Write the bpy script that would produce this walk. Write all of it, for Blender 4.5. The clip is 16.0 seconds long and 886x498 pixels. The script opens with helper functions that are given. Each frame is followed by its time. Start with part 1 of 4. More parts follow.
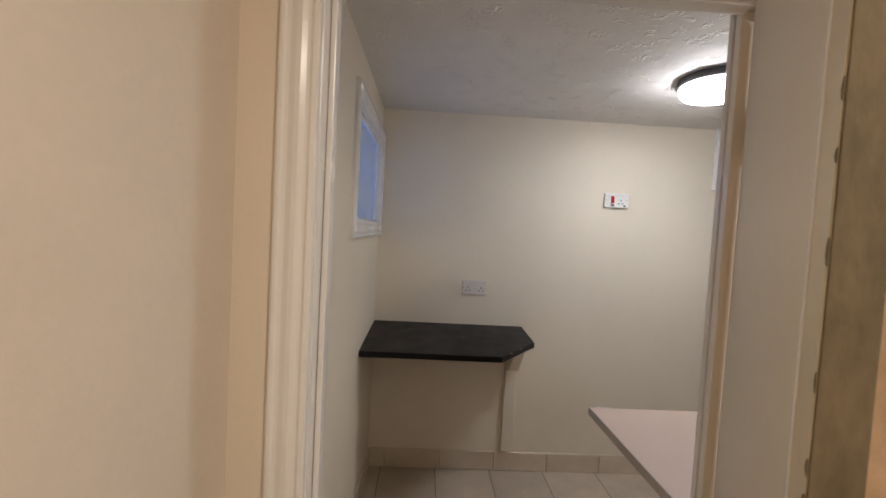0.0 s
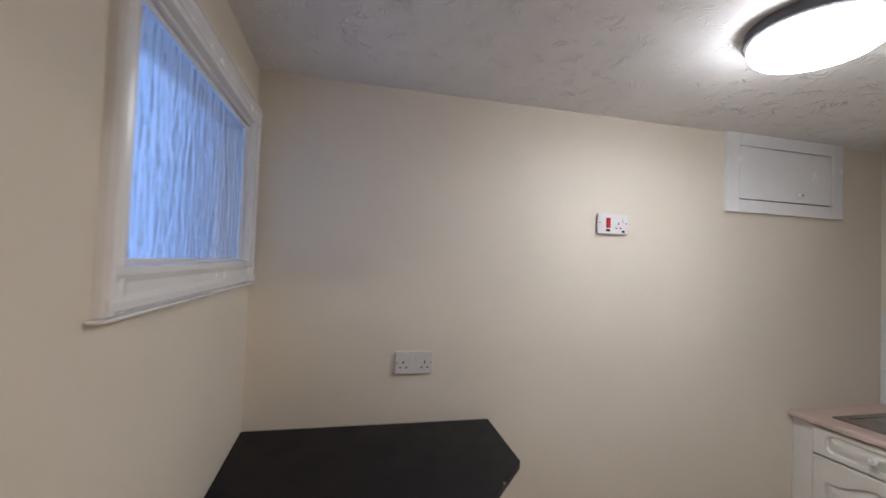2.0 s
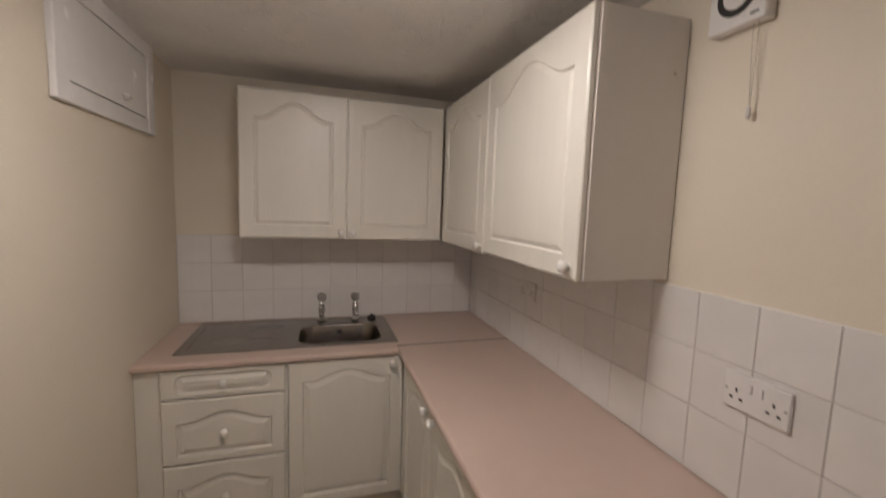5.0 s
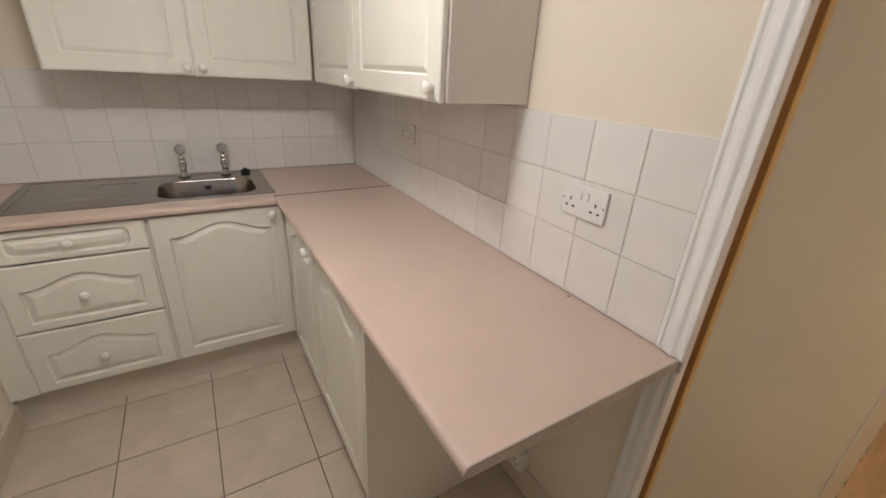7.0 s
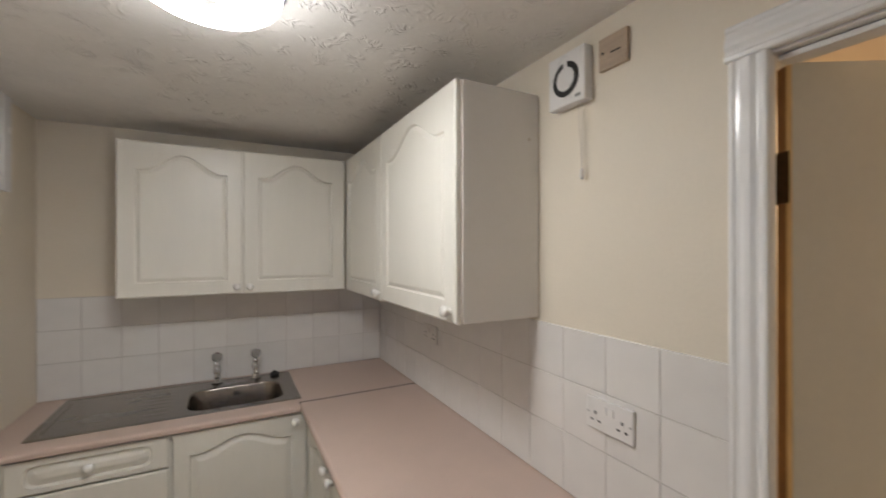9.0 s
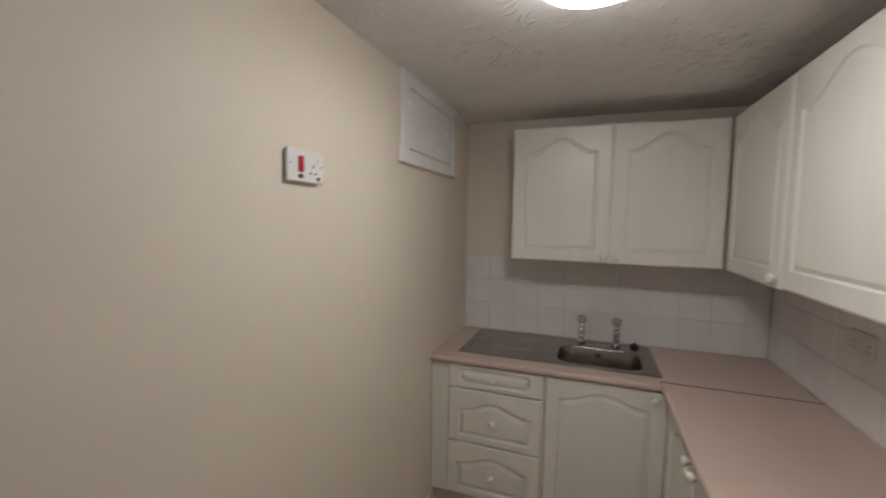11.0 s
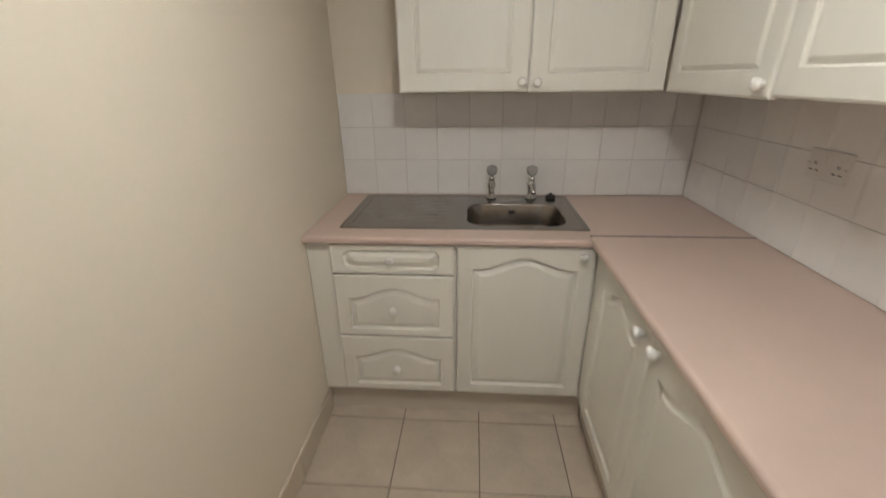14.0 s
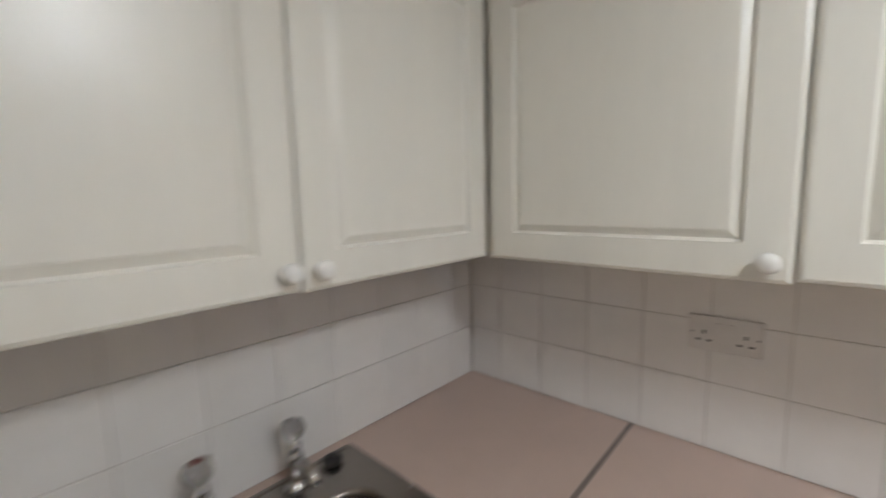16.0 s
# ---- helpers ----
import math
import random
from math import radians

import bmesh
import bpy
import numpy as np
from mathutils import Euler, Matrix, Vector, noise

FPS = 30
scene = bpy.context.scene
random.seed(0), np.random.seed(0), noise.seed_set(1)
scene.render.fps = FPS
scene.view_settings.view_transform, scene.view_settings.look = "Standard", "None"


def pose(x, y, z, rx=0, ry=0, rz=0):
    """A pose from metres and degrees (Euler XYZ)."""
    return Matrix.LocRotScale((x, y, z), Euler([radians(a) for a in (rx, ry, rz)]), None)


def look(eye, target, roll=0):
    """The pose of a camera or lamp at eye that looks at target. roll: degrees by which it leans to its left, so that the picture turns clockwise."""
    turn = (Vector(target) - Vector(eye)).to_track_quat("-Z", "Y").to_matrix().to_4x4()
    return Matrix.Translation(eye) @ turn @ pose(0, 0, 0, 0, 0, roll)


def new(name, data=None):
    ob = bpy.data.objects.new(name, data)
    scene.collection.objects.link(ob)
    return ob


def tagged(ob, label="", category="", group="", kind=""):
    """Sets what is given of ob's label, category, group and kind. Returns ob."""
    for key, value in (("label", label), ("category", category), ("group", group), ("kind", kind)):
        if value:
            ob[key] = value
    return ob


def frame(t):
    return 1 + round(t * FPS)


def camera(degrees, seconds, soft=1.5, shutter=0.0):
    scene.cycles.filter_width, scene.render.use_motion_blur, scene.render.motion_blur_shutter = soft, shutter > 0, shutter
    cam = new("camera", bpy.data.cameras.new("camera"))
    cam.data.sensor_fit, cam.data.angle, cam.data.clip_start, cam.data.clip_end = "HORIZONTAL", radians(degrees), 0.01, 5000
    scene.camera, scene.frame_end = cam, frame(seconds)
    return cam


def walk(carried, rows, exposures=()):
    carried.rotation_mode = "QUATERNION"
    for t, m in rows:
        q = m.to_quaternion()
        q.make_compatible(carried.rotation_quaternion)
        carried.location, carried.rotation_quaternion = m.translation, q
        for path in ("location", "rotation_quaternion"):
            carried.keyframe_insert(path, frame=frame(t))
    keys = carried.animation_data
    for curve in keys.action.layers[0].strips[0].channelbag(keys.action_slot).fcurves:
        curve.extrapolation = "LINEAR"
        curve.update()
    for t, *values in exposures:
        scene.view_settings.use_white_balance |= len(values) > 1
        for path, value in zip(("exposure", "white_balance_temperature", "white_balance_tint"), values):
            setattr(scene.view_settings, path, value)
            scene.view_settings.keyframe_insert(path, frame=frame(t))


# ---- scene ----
cam = camera(94.8, 16.0, soft=1.5, shutter=0.5)
PATH = [
    (0, (-0.066, -0.036, 1.509), (0.014, 1.96, 1.421), 3.1),
    (0.5, (-0.052, 0.032, 1.511), (0.153, 2.018, 1.391), 2.7),
    (1, (-0.023, 0.362, 1.506), (0.306, 2.333, 1.432), 2.5),
    (1.5, (-0.024, 0.669, 1.528), (0.381, 2.627, 1.474), 2.5),
    (2, (-0.025, 0.907, 1.565), (0.427, 2.855, 1.625), 2.2),
    (2.5, (0.02, 1.187, 1.58), (0.78, 3.037, 1.631), 1.3),
    (3, (0.083, 1.443, 1.589), (1.525, 2.825, 1.679), 0.6),
    (3.5, (0.204, 1.61, 1.581), (2.043, 2.377, 1.751), 1.7),
    (4, (0.248, 1.668, 1.603), (2.233, 1.81, 1.801), 1.8),
    (4.5, (0.245, 1.753, 1.611), (2.21, 1.392, 1.686), 1.7),
    (5, (0.258, 1.774, 1.59), (2.158, 1.186, 1.38), 2.1),
    (5.2, (0.26, 1.761, 1.575), (2.137, 1.178, 1.21), 2.5),
    (7.3, (0.181, 1.68, 1.476), (1.709, 0.656, 0.69), 2.3),
    (7.5, (0.173, 1.672, 1.5), (1.71, 0.577, 0.837), 2.0),
    (8, (0.154, 1.666, 1.562), (1.709, 0.461, 1.204), 0.8),
    (8.2, (0.143, 1.671, 1.586), (1.706, 0.443, 1.365), 0.7),
    (10.3, (0.187, 1.708, 1.632), (2.185, 1.785, 1.676), 0.6),
    (10.5, (0.184, 1.699, 1.631), (2.165, 1.973, 1.626), 0.6),
    (11, (0.149, 1.723, 1.617), (2.025, 2.402, 1.47), 1.0),
    (11.5, (0.144, 1.772, 1.594), (1.876, 2.698, 1.216), 0.6),
    (12, (0.167, 1.801, 1.535), (1.787, 2.773, 0.879), -0.3),
    (12.5, (0.193, 1.812, 1.471), (1.821, 2.555, 0.579), -1.2),
    (13, (0.257, 1.803, 1.431), (2.001, 2.056, 0.486), -1.0),
    (13.5, (0.427, 1.825, 1.426), (2.237, 1.899, 0.579), -0.3),
    (14, (0.709, 1.842, 1.458), (2.545, 1.982, 0.679), -0.8),
    (14.5, (1.0, 1.993, 1.512), (2.875, 2.027, 0.817), -1.7),
    (15, (1.264, 2.103, 1.52), (3.187, 1.96, 0.989), -2.3),
    (15.5, (1.57, 2.099, 1.571), (3.421, 1.43, 1.217), -1.5),
    (16, (1.831, 1.964, 1.547), (3.162, 0.492, 1.302), -1.4),
]
EXPOSURES = [
    (0.0, 0.12, 6000, 10), (1.0, 0.22, 5750, 10), (1.6, 0.20, 5600, 10), (2.0, 0.15, 5800, 11), (2.5, 0.24, 6850, 10),
    (3.5, -0.09, 6950, 13), (4.5, -0.17, 6750, 15), (5.2, -0.22, 6950, 16), (7.4, 0.56, 6450, 9), (8.2, 0.41, 6250, 8),
    (10.5, -0.29, 6350, 10), (11.0, -0.31, 6350, 11), (12.0, 0.0, 6300, 11), (12.5, 0.21, 6250, 10), (13.0, 0.49, 6450, 8), (14.0, 0.40, 6450, 6),
    (14.5, 0.45, 6050, 4), (15.0, 0.50, 6050, 5), (15.5, 0.53, 6050, 6), (16.0, 0.42, 5900, 6),
]
walk(cam, [(t, look(eye, target, roll)) for t, eye, target, roll in PATH], EXPOSURES)

# ---- light ----
world = bpy.data.worlds.new("world")
scene.world = world
world.use_nodes = True
world.node_tree.nodes["Background"].inputs[0].default_value = (0.20, 0.32, 0.62, 1)
world.node_tree.nodes["Background"].inputs[1].default_value = 0.25
LAMP_POWER = 45.0          # emission of the opal shade
RIM_POWER = 27.0           # its dimmer side
WINDOW_GLOW = 1.3         # dusk sky beyond the obscured window
HALL_WATTS = 19.5

# Room, metres: inner faces
XW, XE, YN, YS, YH, CEIL = -0.37, 2.75, 2.497, 0.80, 0.70, 2.238
DX0, DX1, DZ = -0.265, 0.543, 1.985      # doorway
HX0, HX1, HY0 = -0.41, 1.10, -1.35       # hall


# ---- materials ----
def rgb(c):
    return (c[0], c[1], c[2], 1)


def material(name, colour, rough=0.5, metal=0.0, spread=0.06, scale=6.0, bump=0.0, grain=120.0, coat=0.0, random_tint=0.0, stretch=(1, 1, 1), rough_spread=0.08):
    """Principled material with broad stains, fine grain and relief."""
    m = bpy.data.materials.new(name)
    m.use_nodes = True
    t = m.node_tree
    n, l = t.nodes, t.links
    b = n["Principled BSDF"]
    b.inputs["Metallic"].default_value = metal
    b.inputs["Coat Weight"].default_value = coat
    b.inputs["Coat Roughness"].default_value = 0.15
    co = n.new("ShaderNodeTexCoord")
    mp = n.new("ShaderNodeMapping")
    mp.inputs["Scale"].default_value = stretch
    l.new(co.outputs["Object"], mp.inputs["Vector"])
    broad = n.new("ShaderNodeTexNoise")
    broad.inputs["Scale"].default_value = scale
    broad.inputs["Detail"].default_value = 5
    broad.inputs["Roughness"].default_value = 0.6
    fine = n.new("ShaderNodeTexNoise")
    fine.inputs["Scale"].default_value = grain
    fine.inputs["Detail"].default_value = 3
    l.new(mp.outputs[0], broad.inputs["Vector"])
    l.new(mp.outputs[0], fine.inputs["Vector"])
    both = n.new("ShaderNodeMath")
    both.operation = "MULTIPLY_ADD"
    l.new(fine.outputs["Fac"], both.inputs[0])
    both.inputs[1].default_value = 0.35
    l.new(broad.outputs["Fac"], both.inputs[2])
    ramp = n.new("ShaderNodeMapRange")
    ramp.inputs["From Min"].default_value, ramp.inputs["From Max"].default_value = 0.42, 0.92
    ramp.inputs["To Min"].default_value, ramp.inputs["To Max"].default_value = 1 - spread, 1 + spread
    l.new(both.outputs[0], ramp.inputs["Value"])
    shade = n.new("ShaderNodeVectorMath")
    shade.operation = "SCALE"
    shade.inputs[0].default_value = colour
    last = ramp.outputs[0]
    if random_tint:
        info = n.new("ShaderNodeObjectInfo")
        rr = n.new("ShaderNodeMapRange")
        rr.inputs["To Min"].default_value, rr.inputs["To Max"].default_value = 1 - random_tint, 1 + random_tint
        l.new(info.outputs["Random"], rr.inputs["Value"])
        mul = n.new("ShaderNodeMath")
        mul.operation = "MULTIPLY"
        l.new(rr.outputs[0], mul.inputs[0])
        l.new(last, mul.inputs[1])
        last = mul.outputs[0]
    l.new(last, shade.inputs["Scale"])
    l.new(shade.outputs[0], b.inputs["Base Color"])
    rm = n.new("ShaderNodeMapRange")
    rm.inputs["From Min"].default_value, rm.inputs["From Max"].default_value = 0.3, 0.7
    rm.inputs["To Min"].default_value, rm.inputs["To Max"].default_value = max(0.02, rough - rough_spread), min(1, rough + rough_spread)
    l.new(broad.outputs["Fac"], rm.inputs["Value"])
    l.new(rm.outputs[0], b.inputs["Roughness"])
    if bump:
        bp = n.new("ShaderNodeBump")
        bp.inputs["Strength"].default_value = 1.0
        bp.inputs["Distance"].default_value = bump
        l.new(both.outputs[0], bp.inputs["Height"])
        l.new(bp.outputs[0], b.inputs["Normal"])
    return m


def artex():
    """White ceiling coat stippled in short curved ridges."""
    m = material("artex_ceiling", (0.80, 0.775, 0.745), 0.7, spread=0.06, scale=3, grain=60)
    t = m.node_tree
    n, l = t.nodes, t.links
    co = n.new("ShaderNodeTexCoord")
    warp = n.new("ShaderNodeTexNoise")
    warp.inputs["Scale"].default_value = 5
    warp.inputs["Detail"].default_value = 2
    l.new(co.outputs["Object"], warp.inputs["Vector"])
    mix = n.new("ShaderNodeVectorMath")
    mix.operation = "MULTIPLY_ADD"
    l.new(warp.outputs["Color"], mix.inputs[0])
    mix.inputs[1].default_value = (0.55, 0.55, 0.55)
    l.new(co.outputs["Object"], mix.inputs[2])
    swirl = n.new("ShaderNodeTexNoise")
    swirl.inputs["Scale"].default_value = 7.5
    swirl.inputs["Detail"].default_value = 1.5
    l.new(mix.outputs[0], swirl.inputs["Vector"])
    comb = n.new("ShaderNodeMath")
    comb.operation = "MULTIPLY"
    comb.inputs[1].default_value = 75
    l.new(swirl.outputs["Fac"], comb.inputs[0])
    wave = n.new("ShaderNodeMath")
    wave.operation = "SINE"
    l.new(comb.outputs[0], wave.inputs[0])
    ridge = n.new("ShaderNodeMapRange")
    ridge.inputs["From Min"].default_value, ridge.inputs["From Max"].default_value = -0.2, 1.0
    l.new(wave.outputs[0], ridge.inputs["Value"])
    patch = n.new("ShaderNodeTexNoise")
    patch.inputs["Scale"].default_value = 13
    patch.inputs["Detail"].default_value = 3
    l.new(co.outputs["Object"], patch.inputs["Vector"])
    cut = n.new("ShaderNodeMapRange")
    cut.inputs["From Min"].default_value, cut.inputs["From Max"].default_value = 0.50, 0.70
    l.new(patch.outputs["Fac"], cut.inputs["Value"])
    mul = n.new("ShaderNodeMath")
    mul.operation = "MULTIPLY"
    l.new(cut.outputs[0], mul.inputs[0])
    l.new(ridge.outputs[0], mul.inputs[1])
    bp = n.new("ShaderNodeBump")
    bp.inputs["Strength"].default_value = 1.0
    bp.inputs["Distance"].default_value = 0.0054
    l.new(mul.outputs[0], bp.inputs["Height"])
    l.new(bp.outputs[0], n["Principled BSDF"].inputs["Normal"])
    return m


def obscured_glass():
    """Patterned glass with tall wavy flutes."""
    m = bpy.data.materials.new("obscured_glass")
    m.use_nodes = True
    t = m.node_tree
    n, l = t.nodes, t.links
    b = n["Principled BSDF"]
    b.inputs["Base Color"].default_value = (0.88, 0.93, 1.0, 1)
    b.inputs["Transmission Weight"].default_value = 1.0
    b.inputs["Roughness"].default_value = 0.12
    b.inputs["IOR"].default_value = 1.45
    co = n.new("ShaderNodeTexCoord")
    mp = n.new("ShaderNodeMapping")
    mp.inputs["Scale"].default_value = (45, 45, 9.0)
    l.new(co.outputs["Object"], mp.inputs["Vector"])
    tex = n.new("ShaderNodeTexNoise")
    tex.inputs["Scale"].default_value = 1.0
    tex.inputs["Detail"].default_value = 2
    tex.inputs["Distortion"].default_value = 0.6
    l.new(mp.outputs[0], tex.inputs["Vector"])
    bp = n.new("ShaderNodeBump")
    bp.inputs["Strength"].default_value = 1.0
    bp.inputs["Distance"].default_value = 0.0018
    l.new(tex.outputs["Fac"], bp.inputs["Height"])
    l.new(bp.outputs[0], b.inputs["Normal"])
    return m


def glow(name, colour, strength):
    m = bpy.data.materials.new(name)
    m.use_nodes = True
    b = m.node_tree.nodes["Principled BSDF"]
    b.inputs["Base Color"].default_value = (0.85, 0.85, 0.83, 1)
    b.inputs["Roughness"].default_value = 0.35
    b.inputs["Emission Color"].default_value = rgb(colour)
    b.inputs["Emission Strength"].default_value = strength
    return m


def dusk_sky():
    """Plain dusk sky outside, paler towards the ground, with soft cloud."""
    m = bpy.data.materials.new("dusk_sky")
    m.use_nodes = True
    t = m.node_tree
    n, l = t.nodes, t.links
    n.remove(n["Principled BSDF"])
    e = n.new("ShaderNodeEmission")
    co = n.new("ShaderNodeTexCoord")
    tex = n.new("ShaderNodeTexNoise")
    tex.inputs["Scale"].default_value = 5
    tex.inputs["Detail"].default_value = 3
    l.new(co.outputs["Object"], tex.inputs["Vector"])
    ramp = n.new("ShaderNodeValToRGB")
    ramp.color_ramp.elements[0].position, ramp.color_ramp.elements[0].color = 0.30, (0.25, 0.38, 0.68, 1)
    ramp.color_ramp.elements[1].position, ramp.color_ramp.elements[1].color = 0.70, (0.35, 0.51, 0.88, 1)
    l.new(tex.outputs["Fac"], ramp.inputs[0])
    l.new(ramp.outputs[0], e.inputs[0])
    e.inputs[1].default_value = WINDOW_GLOW
    l.new(e.outputs[0], n["Material Output"].inputs[0])
    return m


def clear_acrylic():
    m = bpy.data.materials.new("clear_acrylic")
    m.use_nodes = True
    b = m.node_tree.nodes["Principled BSDF"]
    b.inputs["Base Color"].default_value = (0.62, 0.61, 0.60, 1)
    b.inputs["Transmission Weight"].default_value = 0.85
    b.inputs["Roughness"].default_value = 0.08
    b.inputs["IOR"].default_value = 1.49
    return m


PAINT = material("magnolia_wall_paint", (0.757, 0.683, 0.568), 0.62, spread=0.035, scale=2.2, bump=0.0012, grain=90)
HALLPAINT = material("hall_wall_paint", (0.74, 0.67, 0.575), 0.65, spread=0.05, scale=2.5, bump=0.0015, grain=70)
ARTEX = artex()
GLOSS = material("white_gloss_paint", (0.84, 0.83, 0.82), 0.22, spread=0.03, scale=9, bump=0.0008, grain=45, rough_spread=0.06)
DOORPAINT = material("cream_door_paint", (0.73, 0.685, 0.575), 0.42, spread=0.05, scale=3, bump=0.0006, grain=60)
# Golden tone puts the hall's warm light into the rebate colour.
LITREBATE = material("hall_lit_rebate", (0.70, 0.53, 0.32), 0.5, spread=0.15, scale=14, bump=0.001, grain=60)
# Door paint with the warm hall light mixed into its colour.
LITLIP = material("hall_lit_door_paint", (0.70, 0.625, 0.47), 0.38, spread=0.08, scale=8, bump=0.0006, grain=50)
RAWEDGE = material("bare_dirty_timber", (0.135, 0.105, 0.062), 0.75, spread=0.45, scale=22, bump=0.002, grain=90, stretch=(1, 1, 0.35))
# Dark orange for the shade, gold for the hall light, in the hinge gap.
SHADEDEDGE = material("shaded_hinge_timber", (0.30, 0.15, 0.055), 0.5, spread=0.2, scale=14)
LITEDGE = material("hall_lit_gold", (0.90, 0.66, 0.32), 0.22, spread=0.08, scale=14, coat=0.6)
VINYL = material("cream_cabinet_vinyl", (0.765, 0.735, 0.665), 0.32, spread=0.03, scale=5, bump=0.0005, grain=60, stretch=(3, 3, 0.35), rough_spread=0.05)
CARCASS = material("beige_carcass_board", (0.60, 0.54, 0.46), 0.5, spread=0.04, scale=4)
# Paler than the carcass, to make up for light the grazing lamp lacks.
ENDBOARD = material("lightened_end_board", (0.72, 0.685, 0.635), 0.45, spread=0.03, scale=4, bump=0.0004, grain=80)
LAMINATE = material("pink_beige_laminate", (0.575, 0.442, 0.376), 0.40, spread=0.05, scale=7, bump=0.0002, grain=260)
LIPPING = material("grey_edge_band", (0.42, 0.38, 0.34), 0.5, spread=0.10, scale=30)
JOINT = material("dull_joint_strip", (0.20, 0.165, 0.145), 0.5, spread=0.15, scale=25)
BLACK = material("black_laminate", (0.0058, 0.0053, 0.0068), 0.42, spread=0.25, scale=10, bump=0.0003, grain=240)
BURN = material("dark_red_mark", (0.12, 0.03, 0.025), 0.7)
CHIP = material("chipped_board", (0.5, 0.42, 0.33), 0.8)
BLACK.node_tree.nodes["Principled BSDF"].inputs["Specular IOR Level"].default_value = 0.22
WALLTILE = material("white_glazed_tile", (0.77, 0.745, 0.72), 0.16, spread=0.03, scale=5, bump=0.0006, grain=12, random_tint=0.03, rough_spread=0.04)
WALLGROUT = material("pale_grout", (0.57, 0.535, 0.50), 0.85, spread=0.18, scale=10)
FLOORTILE = material("beige_ceramic_tile", (0.53, 0.447, 0.36), 0.38, spread=0.13, scale=5.5, bump=0.0006, grain=70, random_tint=0.05)
DARKGROUT = material("dark_floor_grout", (0.13, 0.10, 0.072), 0.9, spread=0.3, scale=20)
SKIRTTILE = material("cream_skirting_tile", (0.62, 0.535, 0.43), 0.34, spread=0.08, scale=6, bump=0.0005, grain=60, random_tint=0.03)
STEEL = material("brushed_stainless", (0.31, 0.288, 0.265), 0.24, metal=1.0, spread=0.07, scale=6, grain=160, stretch=(1, 0.35, 1), rough_spread=0.05)
# Copy of STEEL, slightly darker for the shade inside the bowl, with random stains.
BOWLSTEEL = material("shaded_stained_bowl_steel", (0.31, 0.28, 0.25), 0.22, metal=1.0, spread=0.2, scale=9, grain=90, rough_spread=0.07)
CHROME = material("chrome", (0.55, 0.54, 0.53), 0.10, metal=1.0, spread=0.03)
PLASTIC = material("white_plastic", (0.78, 0.76, 0.74), 0.32, spread=0.02, scale=20)
# Duller plastic: old fittings, and the shade on the socket under the cabinet.
DULLPLASTIC = material("dull_old_and_shaded_plastic", (0.66, 0.63, 0.60), 0.45, spread=0.05, scale=20)
KNOB = material("white_china_knob", (0.82, 0.80, 0.76), 0.14, spread=0.02)
DARK = material("black_plastic", (0.012, 0.011, 0.011), 0.4)
RED = material("red_rocker", (0.40, 0.010, 0.018), 0.3)
GREYPL = material("grey_plastic", (0.25, 0.24, 0.24), 0.45)
LAMPBASE = material("dark_lamp_base", (0.10, 0.095, 0.10), 0.5)
BRASS = material("tarnished_hinge", (0.09, 0.06, 0.035), 0.45, metal=0.8, spread=0.3, scale=40)
RUBBER = material("black_rubber", (0.02, 0.018, 0.018), 0.6)
WOODFLOOR = material("brown_hall_floor", (0.24, 0.15, 0.08), 0.55, spread=0.25, scale=6, bump=0.001, grain=50, stretch=(6, 0.6, 1))
HALLPLASTER = material("mottled_hall_plaster", (0.50, 0.36, 0.225), 0.8, spread=0.25, scale=5, bump=0.003, grain=25)
WOODPLATE = material("brown_wood_plate", (0.44, 0.34, 0.25), 0.55, spread=0.15, scale=12, grain=60, stretch=(1, 1, 6))
CORD = material("cream_cord", (0.66, 0.60, 0.52), 0.8)
SHADE = glow("opal_lamp_shade", (1.0, 0.975, 0.95), LAMP_POWER)
# The cap is no source; a weak glow is added to its colour.
FINIAL = glow("glowing_finial_cap", (1.0, 0.97, 0.92), 0.7)
RIM = glow("opal_lamp_side", (1.0, 0.975, 0.95), RIM_POWER)
SKY = dusk_sky()
GLASS = obscured_glass()
ACRYLIC = clear_acrylic()


# ---- mesh helpers ----
def part(name, bm, mat, parent=None, label="", smooth=False):
    """Links a bmesh as one object under a thing or under a part."""
    me = bpy.data.meshes.new(name)
    bmesh.ops.recalc_face_normals(bm, faces=bm.faces)
    bm.to_mesh(me)
    bm.free()
    for m in (mat if isinstance(mat, (list, tuple)) else [mat]):
        me.materials.append(m)
    if smooth:
        for p in me.polygons:
            p.use_smooth = True
    ob = new(name, me)
    ob.parent = parent
    if label:
        ob["label"] = label
    return ob


def thing(name, x, y, z, label, category, group="", rz=0.0, kind=""):
    ob = new(name)
    ob.empty_display_size = 0.05
    ob.matrix_basis = pose(x, y, z, 0, 0, rz)
    return tagged(ob, label, category, group, kind)


def box(bm, x0, x1, y0, y1, z0, z1, bevel=0.0, seg=2):
    g = bmesh.ops.create_cube(bm, size=1)
    vs = g["verts"]
    for v in vs:
        v.co = Vector(((x0 + x1) / 2 + v.co.x * (x1 - x0), (y0 + y1) / 2 + v.co.y * (y1 - y0), (z0 + z1) / 2 + v.co.z * (z1 - z0)))
    if bevel:
        es = list({e for v in vs for e in v.link_edges})
        bmesh.ops.bevel(bm, geom=es, offset=bevel, segments=seg, profile=0.5, affect="EDGES")
    return bm


def boxes(*rows, bevel=0.0):
    bm = bmesh.new()
    for r in rows:
        box(bm, *r, bevel=bevel)
    return bm


